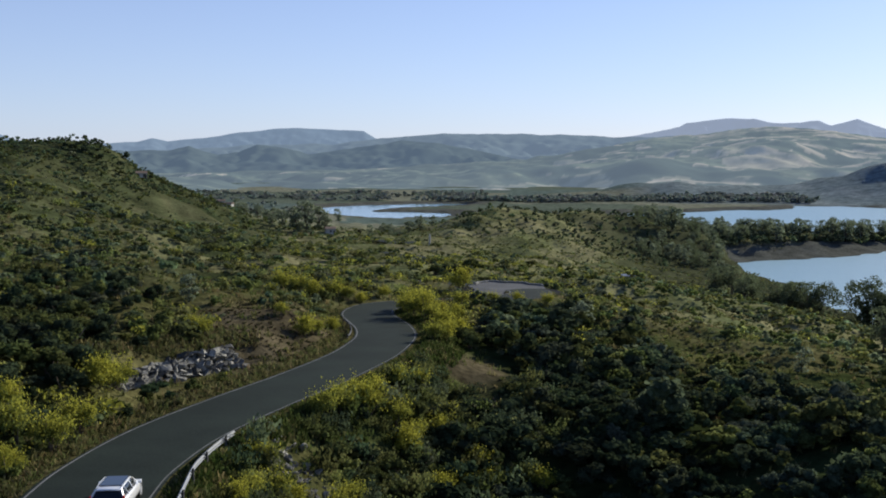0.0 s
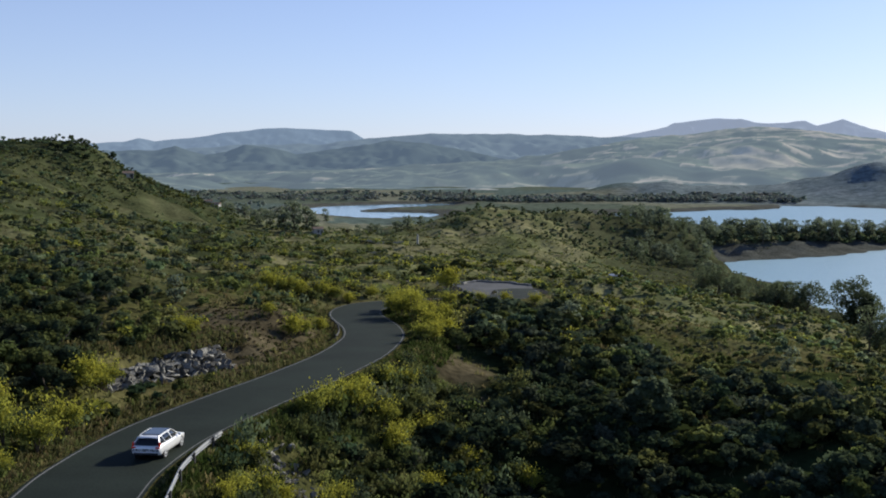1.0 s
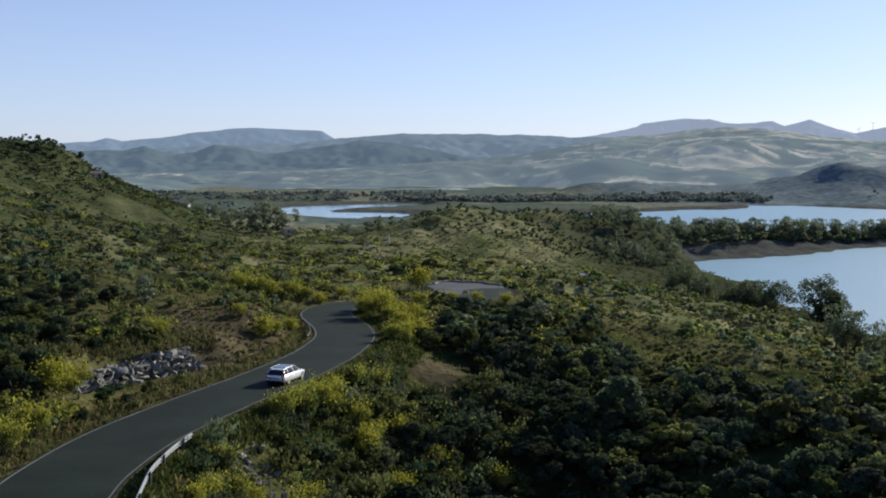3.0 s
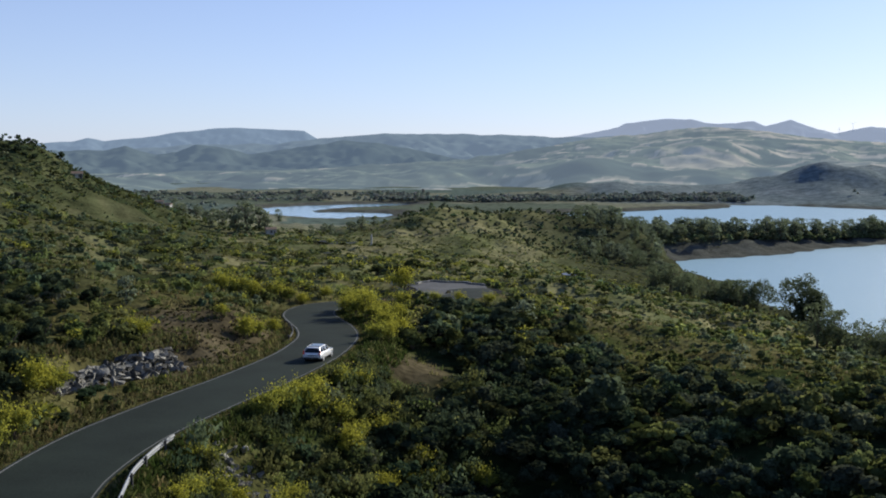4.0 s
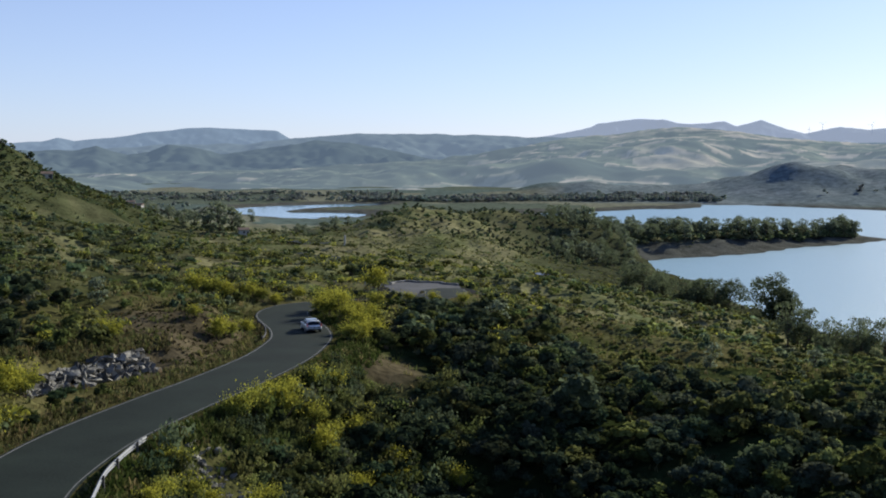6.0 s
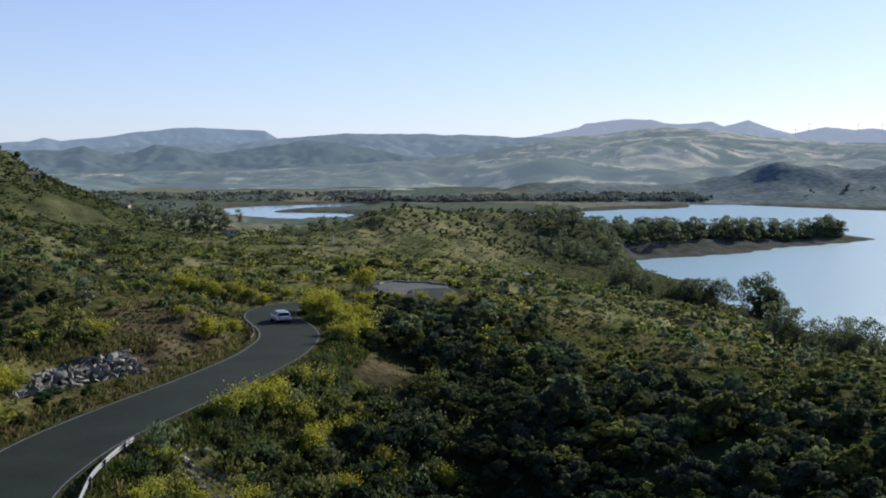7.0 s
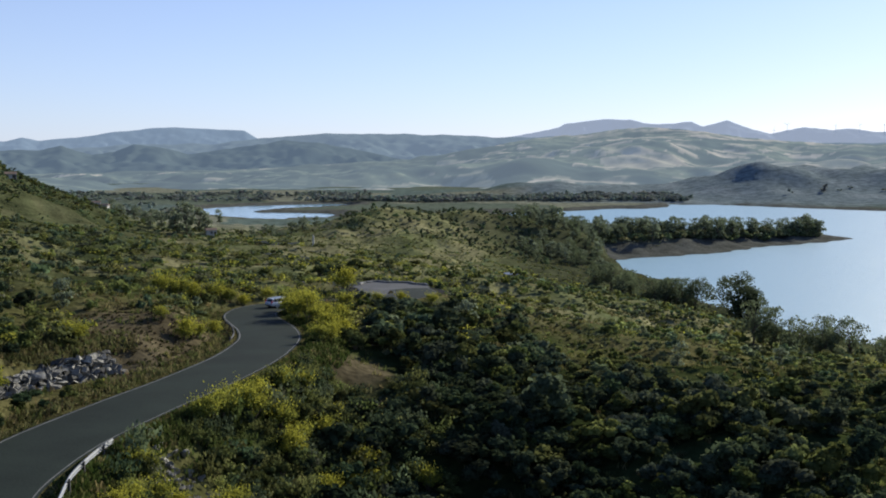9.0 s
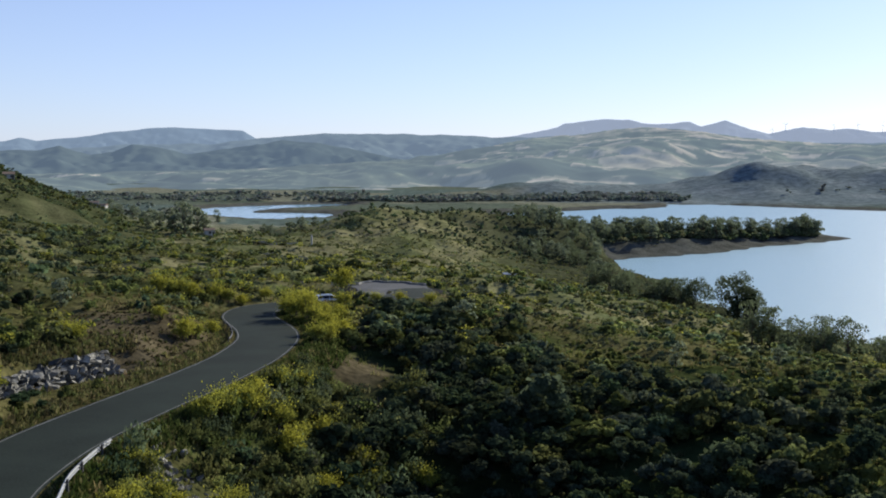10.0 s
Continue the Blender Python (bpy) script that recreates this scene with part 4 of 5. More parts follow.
def trees():
    rng = np.random.RandomState(33)
    # gum and dense crowns lightened: haze over the shore painted into their greens
    gum = [make_tree(rng, 10, 7.4, 1050, np.array((0.115, 0.140, 0.076)), size=0.050, low=0.16) for _ in range(4)]
    broad = [make_tree(rng, 10, 9.5, 3000, np.array((0.085, 0.105, 0.055)), size=0.045, low=0.08)]
    dense = [make_tree(rng, 10, 7.0, 480, np.array((0.165, 0.195, 0.125)), size=0.10, low=0.06) for _ in range(3)]
    slim = [make_tree(rng, 10, 3.0, 380, np.array((0.018, 0.026, 0.016)), True, 0.09, 0.08)]
    for ob in (*gum, *dense, *slim, *broad):
        tagged(ob, "eucalyptus tree with an open grey-green crown", "tree", "trees above the shore")
    shore_row = [(56 + 1.7 * k + rng.uniform(-1.5, 1.5), 322 - 1.4 * k + rng.uniform(-6, 10), rng.uniform(6.5, 9.5)) for k in range(3, 16)]
    shore_row += [(78 + rng.uniform(-3, 3), 296 + rng.uniform(-8, 8), rng.uniform(7, 9)) for _ in range(5)]
    grove("eucalyptus tree with an open grey-green crown on the shore slope", "trees above the shore", shore_row, gum, rng)
    grove("large round eucalyptus standing above the water", "trees above the shore", [(93, 283, 13), (95.5, 281, 10.5)], broad, rng)
    grove("dark slender cypress beside a eucalyptus", "trees above the shore", [(95.5, 274, 10.5), (94.2, 275, 9.0)], slim, rng)
    crest = [(69 + 2.2 * k + rng.uniform(-1.5, 1.5), 203 - 1.6 * k + rng.uniform(-4, 4), rng.uniform(6.2, 9)) for k in range(20)] + [(70 + 28 * rng.rand(), 202 - 18 * rng.rand(), rng.uniform(3.5, 5.5)) for _ in range(18)]
    grove("open eucalyptus on the crest above the lake", "trees on the crest", crest, gum, rng)
    pen = []
    for k in range(100):
        u = rng.rand() ** 0.8
        pen.append((100 + 183 * u + rng.uniform(-8, 8), 578 + 118 * u + rng.uniform(4, 42) * (1.1 - u) + 4, rng.uniform(6.5, 13.5)))
    grove("dark eucalyptus in the belt along the headland", "trees on the headland", pen, dense + gum[:2], rng)
    foot = [(0.115 * v + 0.085 * v * rng.rand(), v, rng.uniform(4, 7)) for v in rng.uniform(400, 530, 78)]
    grove("dark eucalyptus in the wood below the knoll", "trees below the knoll", foot, dense + gum[:2], rng)
    knob = [(73 + rng.normal() * 8, 517 + rng.normal() * 9, rng.uniform(2.8, 4.2)) for _ in range(34)]
    grove("dense dark pine on the wooded knob", "trees on the knob", knob, dense, rng)
    valley = [(-97, 478, 14), (-92, 484, 12), (-103, 486, 10), (-88, 480, 8), (-111, 490, 8), (-118, 500, 6.5), (-100, 472, 9)]
    valley += [(-60 + 3.6 * k + rng.uniform(-2, 2), 425 + rng.uniform(-8, 8), rng.uniform(4, 6.5)) for k in range(8)]
    valley += [(rng.uniform(-290, -140), rng.uniform(600, 820), rng.uniform(5, 10)) for _ in range(40)]
    grove("broad dark tree standing in the valley meadow", "trees in the valley", valley, dense, rng)
    grove("dark round tree above the bend of the road", "trees on the slope", [(8.5, 133, 3.6), (31, 114, 2.6), (-34, 106, 3.0), (45, 120, 2.4)], dense, rng)
    for ob, (x, y, h) in zip((*gum, *dense, *slim, *broad), ((66, 306, 7), (72, 300, 8), (80, 290, 9), (97, 190, 9), (150, 612, 12), (200, 645, 12), (70, 470, 11), (93, 281, 9), (84, 292, 10))):
        ob.matrix_basis = Matrix.Translation((x, y, float(heights(np.array([x]), np.array([y]))[0]))) @ Matrix.Diagonal((h / 10, h / 10, h / 10, 1))
    # far tree belts, with haze painted into their greens; olive rows on the knoll
    shapes = [shrub_shape(rng, 3, 30, 0.20, 1.2, 1.0, 2, 4) for _ in range(5)]
    x1, y1 = rng.uniform(-90, 340, 1250), rng.uniform(1212, 1285, 1250)
    x2, y2 = rng.uniform(-620, -40, 900), 1240 + 62 * np.floor(rng.uniform(0, 4, 900)) + rng.uniform(0, 30, 900)
    x3, y3 = rng.uniform(-420, -150, 240), rng.uniform(620, 1150, 240)
    x4, y4 = rng.uniform(300, 900, 40), rng.uniform(1200, 1260, 40)
    x, y = np.r_[x1, x2, x3, x4], np.r_[y1, y2, y3, y4]
    ok = (np.minimum(shore(x, y, LAKE), shore(x, y, POND)) > 15) & ((wave(x, y, 60, 71) > -0.35) | (np.arange(len(x)) < 1250))
    x, y = x[ok], y[ok]
    s = rng.uniform(4, 8.5, len(x))
    plant_field("far_woods", np.c_[x, y, heights(x, y) - 0.5], np.c_[s * 1.5, s], shapes, tones_for(rng, len(x), [np.array((0.19, 0.22, 0.19)), np.array((0.21, 0.235, 0.20))], [0.6, 0.4]), "grey-green tree belts along the valley floor, haze in their colour", "woods", rng)
    # undergrowth beneath the shore trees, its greens lifted for painted haze
    u, far_y = rng.rand(520), rng.uniform(420, 540, 260)
    x = np.r_[100 + 184 * u, 0.115 * far_y + 0.075 * far_y * rng.rand(260), 58 + 42 * rng.rand(260)]
    y = np.r_[578 + 118 * u + rng.uniform(4, 40, 520) * (1.1 - u), far_y, 262 + 60 * rng.rand(260)]
    ok = shore(x, y, LAKE) > 5
    x, y = x[ok], y[ok]
    s = np.where(x > 112, rng.uniform(3, 7, len(x)), rng.uniform(1.2, 2.6, len(x)))
    plant_field("shore_thicket", np.c_[x, y, heights(x, y) - 0.4], np.c_[s * 1.2, s * 0.9], shapes, tones_for(rng, len(x), [np.array((0.145, 0.17, 0.09)), np.array((0.17, 0.185, 0.09))], [0.6, 0.4]), "dark thicket of shrubs under the shore trees", "thicket", rng)
    gx, gy = np.meshgrid(np.arange(-22, 62, 5.0), np.arange(385, 530, 6.5))
    x, y = gx.ravel() + rng.normal(size=gx.size) * 1.0, gy.ravel() + rng.normal(size=gx.size) * 1.2
    s = rng.uniform(2.0, 3.8, len(x))
    plant_field("olive_grove", np.c_[x, y, heights(x, y) - 0.2], np.c_[s, s * 0.9], shapes, tones_for(rng, len(x), [SAGE * 1.05, DARK * 2.5], [0.6, 0.4]), "olive trees planted in rows over the knoll", "olive trees", rng)


def evergreens():
    """Big dark evergreen shrubs on the slope above the stone bank and along the ridge."""
    rng = np.random.RandomState(44)
    kinds = []
    for k in range(3):
        ob = new("evergreen_shrub")
        part("stem_clump", stem_mesh(rng, [(rng.normal() * 0.2, rng.normal() * 0.2, 0.6) for _ in range(5)], 0.025), M_WOOD, ob)
        lobes = bush_lobes(rng, 10, 1.0, 0.9)
        q = with_core(rng, leaf_cloud(rng, lobes, 900, 0.062), lobes)
        c = np.broadcast_to((DARK * 0.95, DARK * 1.5, OLIVE * 0.95)[k], q.shape) * rng.uniform(0.7, 1.4, (len(q), 1, 1))
        new("foliage", from_arrays("foliage", q.reshape(-1, 3), np.arange(len(q) * 4).reshape(-1, 4), M_EVER, c.reshape(-1, 3))).parent = ob
        tagged(ob, "large dark evergreen shrub on the slope", "shrub", "evergreen shrubs on the slopes")
        kinds.append(ob)
    places = [(rng.uniform(-42, -29), rng.uniform(62, 80), rng.uniform(2.4, 3.8)) for _ in range(26)] + [(rng.uniform(-50, -31), rng.uniform(78, 120), rng.uniform(1.6, 3.0)) for _ in range(26)]
    places += [(rng.uniform(-46, -30), rng.uniform(138, 168), rng.uniform(2.2, 3.4)) for _ in range(12)] + [(rng.uniform(-24, -6), rng.uniform(176, 200), rng.uniform(2.4, 3.6)) for _ in range(10)]
    places += [(rng.uniform(-168, -150) - 22 * rng.rand(), rng.uniform(392, 470), rng.uniform(2.0, 3.6)) for _ in range(30)]
    # shrubs added to stand for the dark shadowed gap beside the roadside broom
    places += [(-11.6, 66, 2.2), (-10.3, 68, 2.5), (-9.6, 65.4, 2.1), (-8.4, 70, 2.3), (-8.0, 67, 2.0), (-6.6, 72.5, 2.2)]
    places += [(-0.5, 87, 3.2), (1.5, 90, 3.0), (-1.0, 84.5, 2.6), (8.5, 133, 3.4), (-4.5, 106, 2.8), (-2.5, 108, 3.0), (-5.5, 110, 2.6)]
    p = np.array([v for v in places if v[0] > -15 or -v[0] > 14 + 0.22 * v[1]])
    p = p[near_line(p[:, 0], p[:, 1])[0] > HALF + 0.6 * p[:, 2] + 0.4]
    z = heights(p[:, 0], p[:, 1])
    for i, (x, y, h) in enumerate(p):
        m = pose(x, y, z[i] - 0.1, 0, 0, rng.uniform(0, 360)) @ Matrix.Diagonal((h * 1.15, h * 1.15, h * 0.85, 1))
        if i < 3:
            kinds[i].matrix_basis = m
        else:
            copy_thing(kinds[rng.randint(3)], m).matrix_basis = m


def bank_clods():
    """Clods and dry tufts on the bare earth of the cut bank."""
    rng = np.random.RandomState(61)
    shapes = [shrub_shape(rng, 2, 20, 0.22, 1.0, 0.6, 2, 5) for _ in range(5)]
    x, y = rng.uniform(-32, -16, 2600), rng.uniform(84, 118, 2600)
    d, side = near_line(x, y)
    ok = (np.hypot((x + 22.5) / 1.3, (y - 98) / 2.2) < 8) & (side < 0) & (d > HALF + 2.2)
    x, y = x[ok][:900], y[ok][:900]
    s = rng.uniform(0.2, 0.7, len(x))
    tones = tones_for(rng, len(x), [np.array((0.085, 0.070, 0.042)), np.array((0.085, 0.082, 0.040)), OLIVE * 0.9], [0.4, 0.35, 0.25])
    plant_field("bank_clods", np.c_[x, y, heights(x, y) - 0.06], np.c_[s, s], shapes, tones, "brown clods and dry tufts on the eroded bank", "earth", rng)


brooms()
bank_clods()
evergreens()
trees()


# ---- things by the road ----
def rail(name, label, lo, hi, offset, beam_mat, top=0.78, gap=4.0, face=0.31, drift=0.0):
    """A guardrail along the road from metre lo to hi: a W-shaped beam on posts."""
    ob = new(name)
    q, d = LINE[int(lo * 2):int(hi * 2)], AHEAD[int(lo * 2):int(hi * 2)]
    side = np.c_[d[:, 1], -d[:, 0]]
    sgn = 1 if offset > 0 else -1
    p = q + side * (offset + sgn * drift * np.linspace(1, 0, len(q)) ** 1.5)[:, None]
    zz = road_height(q[:, 0], q[:, 1])
    shape = [(u, w * face / 0.31) for u, w in ((0.0, 0.0), (0.05, -0.03), (0.05, -0.10), (0.0, -0.14), (0.0, -0.17), (0.05, -0.21), (0.05, -0.28), (0.0, -0.31))]
    bm = bmesh.new()
    rings = []
    for k in range(len(p)):
        ring = []
        for back in (0.0, 0.012):
            for u, w in (shape if back == 0.0 else shape[::-1]):
                o = p[k] - side[k] * sgn * (u - back)
                ring.append(bm.verts.new((o[0], o[1], zz[k] + top + w)))
        rings.append(ring)
    n = len(rings[0])
    for a, b in zip(rings[:-1], rings[1:]):
        for i in range(n):
            bm.faces.new((a[i], a[(i + 1) % n], b[(i + 1) % n], b[i]))
    bm.faces.new(rings[0])
    bm.faces.new(rings[-1][::-1])
    part("beam", bm, beam_mat, ob)
    for k in range(0, len(p), int(gap * 2)):
        o = p[k] + side[k] * sgn * 0.09
        bm = bmesh.new()
        m = pose(o[0], o[1], zz[k], 0, 0, math.degrees(math.atan2(-d[k][0], d[k][1])))
        box(bm, 0, 0, top / 2 - 0.35, 0.10, 0.14, top + 0.74, 0.012, m)
        box(bm, -sgn * 0.05, 0, top - 0.16, 0.05, 0.16, 0.2, 0.01, m)
        part("post", bm, M_DARKSTEEL, ob)
    return tagged(ob, label, "guardrail")


def stone_mesh(rng, name):
    bm = bmesh.new()
    bmesh.ops.create_icosphere(bm, subdivisions=2, radius=0.5)
    cuts = [(Vector(rng.normal(size=3)).normalized(), rng.uniform(0.10, 0.24)) for _ in range(6)]
    for v in bm.verts:
        v.co += Vector(rng.normal(size=3)) * 0.030
        for c, reach in cuts:
            over = v.co.dot(c) - reach
            if over > 0:
                v.co -= c * over
    me = bpy.data.meshes.new(name)
    bm.to_mesh(me)
    bm.free()
    me.materials.append(M_STONE)
    return me


def stones():
    rng = np.random.RandomState(77)
    kinds = [stone_mesh(rng, "stone") for _ in range(9)]
    wall = tagged(new("stone_bank"), "rough grey limestone boulders stacked as a retaining bank", "stone wall")
    a, b = np.array((-29.2, 74.6)), np.array((-23.0, 86.2))
    along = (b - a) / np.hypot(*(b - a))
    back = np.array((-along[1], along[0]))
    n = 27
    for row in range(6):
        for k in range(n):
            u = (k + 0.5 * (row % 2) + rng.uniform(-0.3, 0.3)) / n
            tall = 0.72 + 0.28 * ramp(u, 0.15, 0.6)
            if row > 5.6 * tall + rng.uniform(-0.5, 0.5):
                continue
            p = a + (b - a) * u + back * (0.24 * row + rng.uniform(-0.12, 0.12))
            z = float(road_height(*p)) + 0.12 + 0.29 * row + rng.uniform(-0.08, 0.08)
            s = rng.uniform(0.5, 1.1)
            st = new("stone", kinds[rng.randint(len(kinds))])
            st.parent = wall
            st.matrix_basis = pose(p[0], p[1], z, rng.uniform(-25, 25), rng.uniform(-25, 25), rng.uniform(0, 360)) @ Matrix.Diagonal((s * 1.7, s * 1.25, s * 1.0, 1))
    pile = tagged(new("rock_pile"), "heap of broken grey rocks tipped below the guardrail", "rocks")
    for _ in range(70):
        x, y = -13.2 + rng.normal() * 0.8, 61.0 + rng.normal() * 1.3
        z = float(heights(np.array([x]), np.array([y]))[0])
        s = rng.uniform(0.3, 0.85)
        st = new("stone", kinds[rng.randint(len(kinds))])
        st.parent = pile
        st.matrix_basis = pose(x, y, z + 0.12 * s, rng.uniform(-40, 40), rng.uniform(-40, 40), rng.uniform(0, 360)) @ Matrix.Diagonal((s * 1.2, s, s * 0.75, 1))


def house(name, label, x, y, wx, wy, h, turn, rows=1):
    ob = new(name)
    z = float(heights(np.array([x]), np.array([y]))[0]) - 0.3
    ob.matrix_basis = pose(x, y, z, 0, 0, turn)
    bm = box(bmesh.new(), 0, 0, h / 2, wx, wy, h, 0.05)
    wall = part("wall", bm, M_WALL, ob)
    bm = bmesh.new()
    ov, rise = 0.35, wy * 0.26
    v = [bm.verts.new(c) for c in ((-wx / 2 - ov, -wy / 2 - ov, h), (wx / 2 + ov, -wy / 2 - ov, h), (wx / 2 + ov, wy / 2 + ov, h), (-wx / 2 - ov, wy / 2 + ov, h), (-wx / 2 - ov, 0, h + rise), (wx / 2 + ov, 0, h + rise))]
    for f in ((0, 1, 5, 4), (2, 3, 4, 5), (0, 4, 3), (1, 2, 5), (0, 3, 2, 1)):
        bm.faces.new([v[i] for i in f])
    part("roof", bm, M_ROOF, ob, "low clay-tiled gable roof")
    for k in range(rows):
        u = (k + 0.5) / rows - 0.5
        part("window", box(bmesh.new(), u * wx, -wy / 2 - 0.01, h * 0.6, 0.9, 0.08, 1.1, 0.02), M_DOOR, ob)
    part("door", box(bmesh.new(), wx * 0.36, -wy / 2 - 0.01, 1.0, 0.95, 0.1, 2.0, 0.02), M_DOOR, ob)
    return tagged(ob, label, "house")


def turbine(az, rise, h, turn):
    far = 4650.0
    x, y = far * math.sin(radians(az)), far * math.cos(radians(az))
    ob = new("wind_turbine")
    z = 58 + rise * far / 1000 - 8
    ob.matrix_basis = pose(x, y, z, 0, 0, -az)
    part("tower", tube(bmesh.new(), (0, 0, -6), (0, 0, h), 0.9, 0.5, 10), M_MAST, ob)
    part("nacelle", box(bmesh.new(), 0, -1.5, h + 1, 2, 6, 2.2, 0.4), M_MAST, ob)
    for k in range(3):
        a = radians(turn + 120 * k)
        part("blade", tube(bmesh.new(), (0, -5, h + 1), (math.sin(a) * h * 0.62, -5, h + 1 + math.cos(a) * h * 0.62), 0.55, 0.2, 6), M_MAST, ob)
    return tagged(ob, "white wind turbine on the distant ridge", "wind turbine", "wind turbines on the ridge")


def small_things():
    rail("guardrail", "galvanised steel guardrail on posts beside the drop", 62, 92.5, HALF + 1.0, M_STEEL, top=0.68, drift=1.6)
    # the bend's rail lies in shade, which is put into its dark steel
    rail("bend_guardrail", "dark guardrail round the inside of the bend", 136, 152, -HALF - 0.4, M_DARKSTEEL, 0.40, 3.0, face=0.2)
    house("farmhouse", "small white farm building under tall trees", -85, 474, 4.5, 3.5, 2.8, 20)
    house("farmhouse", "white farmhouse among trees in the valley", -168, 602, 5, 3.6, 2.6, -10, 2)
    house("farmhouse", "white farmhouse among trees in the valley", -176, 615, 4.5, 3.6, 2.6, 15)
    house("farmhouse", "white farmhouse with a tiled roof on the hillside", -154, 421, 4.5, 3.5, 2.3, 25, 2)
    # a whitewashed marker pillar by the lower road
    ob = new("pillar")
    z = float(heights(np.array([-29.0]), np.array([352.0]))[0])
    ob.matrix_basis = pose(-29.0, 352.0, z)
    part("shaft", box(bmesh.new(), 0, 0, 1.3, 0.6, 0.6, 3.2, 0.06), M_WALL, ob)
    part("cap", tube(bmesh.new(), (0, 0, 2.9), (0, 0, 3.6), 0.42, 0.05, 4), M_WALL, ob)
    tagged(ob, "whitewashed pillar beside the lower road", "pillar")
    # a hut with a blue tarpaulin on the slope above the lake
    ob = new("hut")
    z = float(heights(np.array([26.0]), np.array([242.0]))[0])
    ob.matrix_basis = pose(26.0, 242.0, z - 0.1, 0, 0, 12)
    part("wall", box(bmesh.new(), 0, 0, 0.85, 2.8, 1.8, 1.9, 0.06), M_WALL, ob)
    part("roof", box(bmesh.new(), 0, 0, 1.9, 3.1, 2.1, 0.16, 0.05, pose(0, 0, 0, 6, 0, 0)), M_BLUE, ob, "blue sheet roof")
    tagged(ob, "small pale hut with a blue roof among bushes", "hut")
    for az, rise, h, turn in ((19.9, 20.0, 17, 10), (20.55, 22.5, 26, 60), (22.9, 21.2, 28, 30), (24.05, 21.5, 28, 95), (25.2, 19.8, 34, 15), (26.3, 20.5, 30, 70)):
        turbine(az, rise, h, turn)


# ---- the car ----
def loft(bm, stations, close=True):
    """Skin over closed or open rings of points, mirrored to both sides."""
    rings = []
    for y, pts in stations:
        left = [bm.verts.new((-x, y, z)) for x, z in pts[::-1] if x > 1e-6]
        right = [bm.verts.new((x, y, z)) for x, z in pts]
        rings.append(right + left)
    for a, b in zip(rings[:-1], rings[1:]):
        for i in range(len(a)):
            j = (i + 1) % len(a)
            bm.faces.new((a[i], a[j], b[j], b[i]))
    if close:
        bm.faces.new(rings[0])
        bm.faces.new(rings[-1][::-1])
    return bm


COMPACT = 0.92


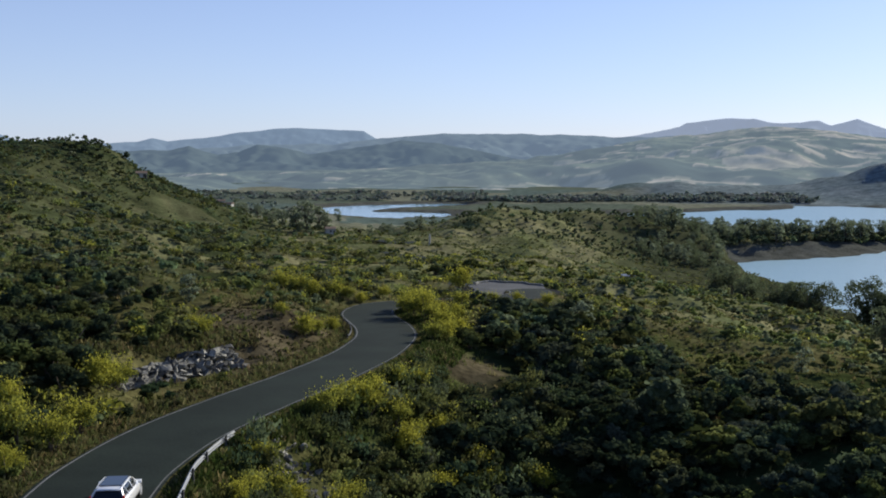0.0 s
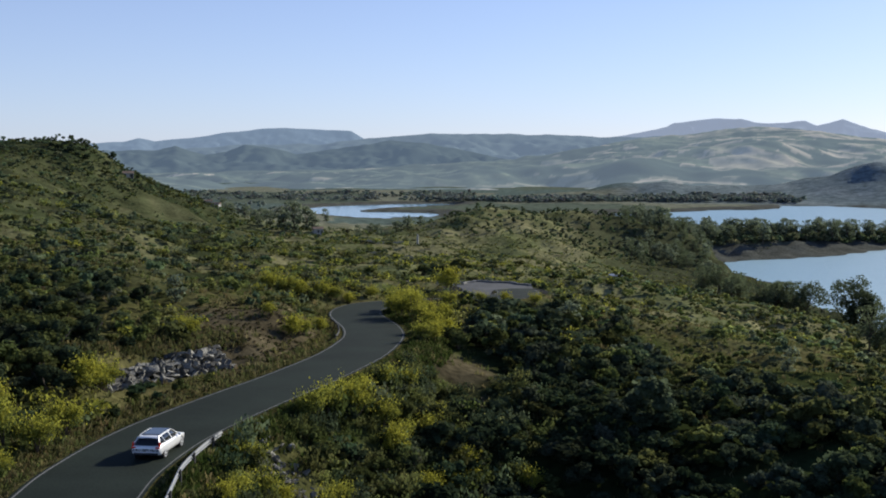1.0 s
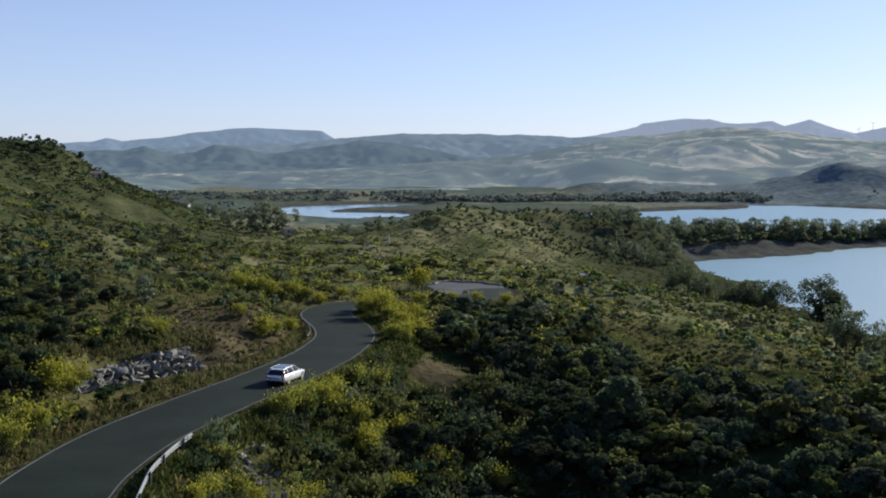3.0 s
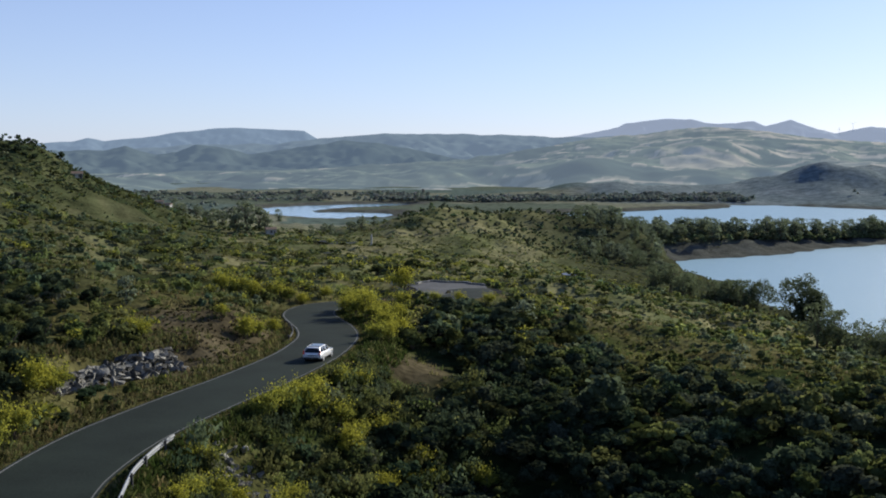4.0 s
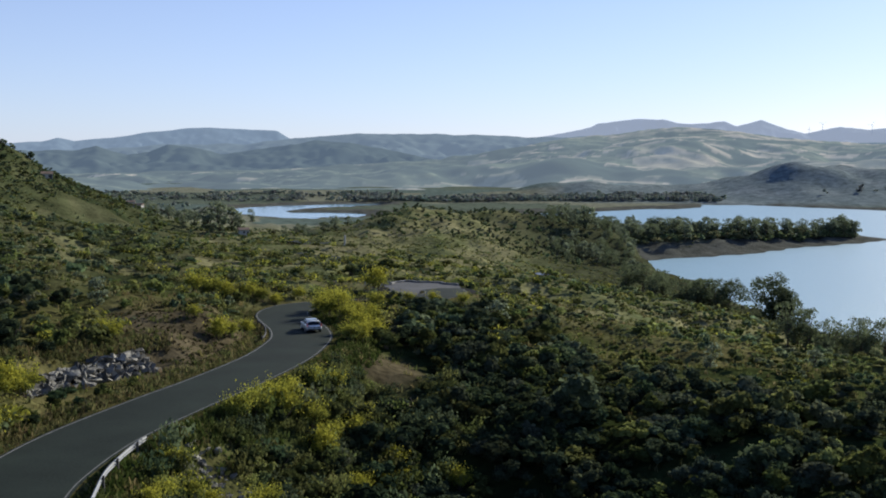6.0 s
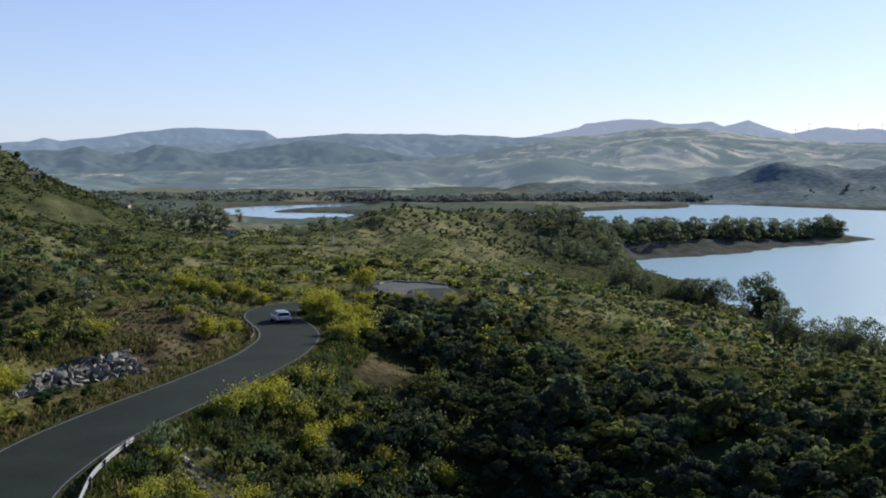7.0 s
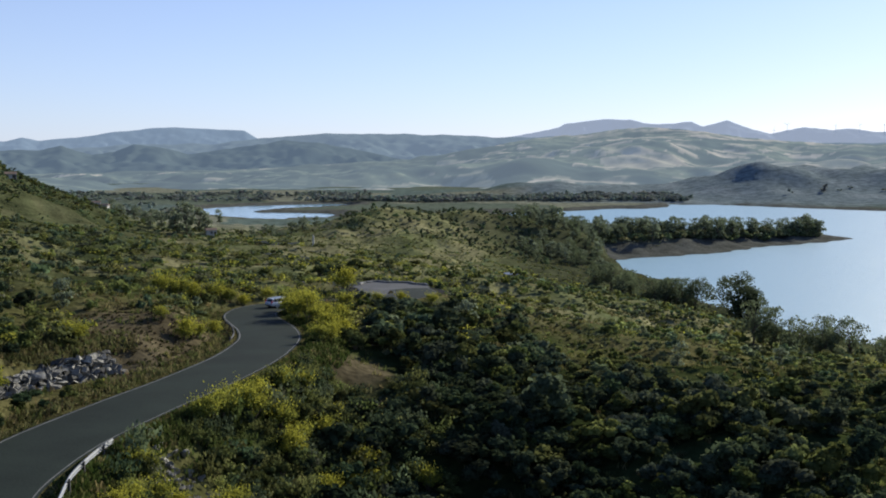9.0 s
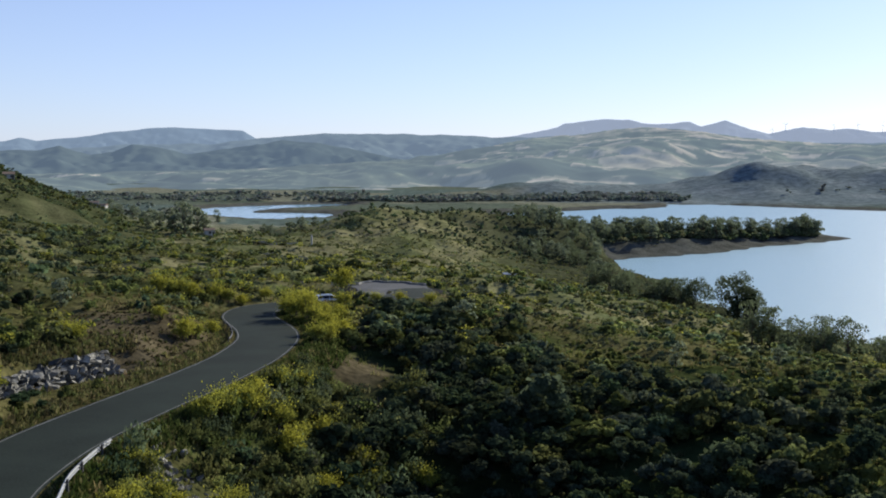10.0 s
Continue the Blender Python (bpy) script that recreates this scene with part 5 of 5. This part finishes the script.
def car():
    ob = new("car")

    def section(w, lo, belt, crown):
        return [(w * 0.0, lo), (w * 0.86, lo), (w * 0.97, lo + 0.10), (w, lo + 0.28), (w * 0.985, belt - 0.22), (w * 0.94, belt - 0.05), (w * 0.84, belt), (w * 0.4, belt + crown), (0.0, belt + crown)]

    lower = [(-2.33, section(0.76, 0.46, 0.80, 0.0)), (-2.28, section(0.86, 0.36, 0.90, 0.0)), (-2.05, section(0.915, 0.28, 0.97, 0.0)), (-1.4, section(0.93, 0.24, 0.985, 0.0)), (0.0, section(0.93, 0.22, 0.965, 0.0)),
             (0.95, section(0.93, 0.22, 0.955, 0.01)), (1.35, section(0.925, 0.23, 0.93, 0.03)), (1.8, section(0.90, 0.26, 0.85, 0.03)), (2.12, section(0.84, 0.30, 0.76, 0.02)), (2.30, section(0.70, 0.36, 0.66, 0.0))]
    bm = loft(bmesh.new(), lower)
    body = part("body", bm, M_CAR, ob, "silver metallic paint", True)
    # cabin: dark glass all round, painted roof and pillars
    cab = []
    for y, wb, zt, wt in ((-2.22, 0.74, 0.97, 0.70), (-2.05, 0.80, 1.18, 0.64), (-1.80, 0.82, 1.375, 0.59), (-1.2, 0.84, 1.415, 0.61), (0.0, 0.85, 1.42, 0.62), (0.38, 0.84, 1.39, 0.61), (0.75, 0.82, 1.22, 0.64), (1.16, 0.76, 0.95, 0.68)):
        cab.append((y, [(0.0, 0.90), (wb, 0.93), ((wb + wt) / 2, (0.93 + zt) / 2), (wt, zt - 0.03), (wt * 0.8, zt), (0.0, zt + 0.005)]))
    part("cabin_glass", loft(bmesh.new(), cab), M_GLASSDARK, ob, "dark tinted windows", True)
    roof = []
    for y, zt, w in ((-1.96, 1.375, 0.56), (-1.82, 1.395, 0.62), (-1.2, 1.435, 0.64), (0.0, 1.44, 0.65), (0.34, 1.415, 0.64)):
        roof.append((y, [(0.0, zt - 0.035), (w, zt - 0.05), (w + 0.01, zt - 0.03), (w * 0.85, zt), (0.0, zt + 0.012)]))
    roof_ob = part("roof", loft(bmesh.new(), roof), M_CAR, ob, "", True)
    part("roof_window", box(bmesh.new(), 0, -0.55, 1.458, 1.10, 1.75, 0.03, 0.010), M_GLASSDARK, roof_ob, "dark glass roof panel")
    for s in (-1, 1):
        for y0, z0, w0, y1, z1, w1, r in ((1.12, 0.95, 0.77, 0.36, 1.39, 0.62, 0.035), (-0.22, 0.95, 0.86, -0.30, 1.40, 0.63, 0.035), (-1.25, 0.95, 0.855, -1.42, 1.40, 0.625, 0.04), (-2.12, 0.97, 0.80, -1.84, 1.37, 0.62, 0.05)):
            part("pillar", tube(bmesh.new(), (s * w0, y0, z0), (s * w1, y1, z1), r, r, 6), M_CAR, ob)
        bm = tube(bmesh.new(), (s * 0.605, -1.8, 1.435), (s * 0.62, -1.0, 1.485), 0.022, None, 6)
        tube(bm, (s * 0.62, -1.0, 1.485), (s * 0.625, 0.0, 1.485), 0.022, None, 6)
        tube(bm, (s * 0.625, 0.0, 1.485), (s * 0.615, 0.30, 1.425), 0.022, None, 6)
        part("roof_rail", bm, M_ALLOY, ob, "polished metal roof rail")
        tail = part("tail_light", box(bmesh.new(), s * 0.81, -2.15, 0.98, 0.09, 0.18, 0.32, 0.03), M_TAIL, ob, "red glowing tail light")
        part("lower_lens", box(bmesh.new(), s * 0.74, -2.29, 0.82, 0.26, 0.10, 0.11, 0.03), M_TAIL, tail)
        part("headlight", box(bmesh.new(), s * 0.66, 2.13, 0.67, 0.30, 0.22, 0.13, 0.04), M_LAMP, ob)
        part("mirror", box(bmesh.new(), s * 1.00, 0.78, 0.99, 0.20, 0.13, 0.14, 0.045), M_CAR, ob)
        for y in (-0.95, 0.25):
            part("door_handle", box(bmesh.new(), s * 0.925, y, 0.80, 0.035, 0.20, 0.035, 0.012), M_ALLOY, ob)
    part("rear_bumper", box(bmesh.new(), 0, -2.28, 0.42, 1.50, 0.16, 0.16, 0.05), M_TRIM, ob, "black lower rear bumper")
    part("front_grille", box(bmesh.new(), 0, 2.29, 0.56, 0.80, 0.06, 0.20, 0.02), M_TRIM, ob)
    plate = part("number_plate", box(bmesh.new(), 0, -2.335, 0.70, 0.52, 0.02, 0.11, 0.004), M_PLATE, ob, "white plate with a dark bar")
    part("plate_bar", box(bmesh.new(), 0, -2.348, 0.70, 0.38, 0.006, 0.06), M_TRIM, plate)
    wheels = []
    for x, y in ((-0.80, -1.42), (0.80, -1.42), (-0.80, 1.42), (0.80, 1.42)):
        s = 1 if x > 0 else -1
        for_arch = bmesh.new()
        bmesh.ops.create_cone(for_arch, cap_ends=True, segments=24, radius1=0.375, radius2=0.375, depth=0.24, matrix=Matrix.Translation((x - s * 0.012, y, 0.35)) @ Matrix.Rotation(math.pi / 2, 4, "Y"))
        part("wheel_arch", for_arch, M_TRIM, ob)
        bm = bmesh.new()
        got = bmesh.ops.create_cone(bm, cap_ends=True, segments=28, radius1=0.335, radius2=0.335, depth=0.23, matrix=Matrix.Rotation(math.pi / 2, 4, "Y"))
        bmesh.ops.bevel(bm, geom=[e for e in bm.edges if abs(e.verts[0].co.x - e.verts[1].co.x) < 1e-4], offset=0.035, segments=2, affect="EDGES")
        wheel = part("wheel", bm, M_RUBBER, ob)
        wheel.matrix_basis = pose(x + s * 0.005, y, 0.335)
        bm = bmesh.new()
        bmesh.ops.create_cone(bm, cap_ends=True, segments=24, radius1=0.05, radius2=0.05, depth=0.03, matrix=Matrix.Translation((s * 0.12, 0, 0)) @ Matrix.Rotation(math.pi / 2, 4, "Y"))
        for k in range(5):
            box(bm, s * 0.120, 0, 0.140, 0.02, 0.085, 0.24, 0.005, Matrix.Rotation(k * 2 * math.pi / 5, 4, "X"))
        for k in range(20):
            box(bm, s * 0.120, 0, 0.255, 0.02, 0.085, 0.035, 0, Matrix.Rotation(k * 2 * math.pi / 20, 4, "X"))
        part("rim", bm, M_ALLOY, wheel, "five-spoke alloy rim")
        wheels.append((wheel, (x + s * 0.005) * COMPACT, y * COMPACT))
    # a compact estate, 4.25 m long
    for piece in ob.children_recursive:
        low = 1.0 if piece.name.startswith(("wheel", "rim")) and not piece.name.startswith("wheel_arch") else 0.95
        piece.data.transform(Matrix.Diagonal((COMPACT, COMPACT, COMPACT * low, 1)))
        piece.matrix_basis.translation = piece.matrix_basis.translation * COMPACT
    tagged(ob, "silver estate car with roof rails and lit tail lights", "car")
    return ob, wheels


CAR, WHEELS = car()
stones()
small_things()


# ---- what moves: the car drives along the road, its wheels turn ----
RUN = [(0.0, 77.3), (0.4, 81.9), (0.8, 86.7), (1.2, 91.2), (1.6, 96.2), (2.0, 100.8), (2.4, 105.5), (2.7, 109.0), (3.8, 122.0), (4.2, 126.4), (4.6, 130.3), (5.0, 133.9), (5.4, 137.8), (5.8, 141.5),
       (6.2, 145.1), (7.3, 154.9), (7.6, 157.4), (8.0, 160.5), (8.3, 163.0), (8.6, 166.4), (9.0, 170.5), (10.0, 178.4)]
SIDES = [(0.0, 1.75), (1.0, 1.5), (3.8, 1.6), (4.8, 1.75), (5.4, 1.6), (5.8, 1.35), (6.2, 1.0), (7.3, 0.2), (7.6, 0.2), (8.0, 0.5), (8.6, 1.0), (9.0, 1.2), (10.0, 1.2)]


def smoothed(rows, t):
    """The rows' value at t, averaged over half a second, so that the car runs evenly."""
    ts = np.clip(t + np.linspace(-0.3, 0.3, 13), 0, 10)
    v = np.interp(ts, [r[0] for r in rows], [r[1] for r in rows])
    return float(v.mean())


def motions():
    path = []
    for t in np.arange(0, 10.001, 0.05):
        s = smoothed(RUN, t)
        k, f = int(s * 2), s * 2 - int(s * 2)
        p = LINE[k] * (1 - f) + LINE[k + 1] * f
        d = AHEAD[k] * (1 - f) + AHEAD[k + 1] * f
        d = d / np.hypot(*d)
        o = smoothed(SIDES, t)
        q = p + np.array((d[1], -d[0])) * o
        ahead = p + d
        slope = math.degrees(math.atan(float(road_height(ahead[0], ahead[1]) - road_height(p[0], p[1]))))
        path.append((float(t), q, d, slope, s, float(road_height(p[0], p[1])) + 0.02 - 0.012 * abs(o)))
    rows = []
    for i, (t, q, d, slope, s, z) in enumerate(path):
        a, b = path[max(i - 3, 0)][1], path[min(i + 3, len(path) - 1)][1]
        rows.append((t, pose(q[0], q[1], z, slope, 0, math.degrees(math.atan2(-(b - a)[0], (b - a)[1])))))
    walk(CAR, rows[::2])
    for wheel, x, y in WHEELS:
        walk(wheel, [(t, pose(x, y, 0.335 * COMPACT, -math.degrees((s - path[0][4]) / (0.335 * COMPACT)), 0, 0)) for t, q, d, slope, s, z in path])


motions()
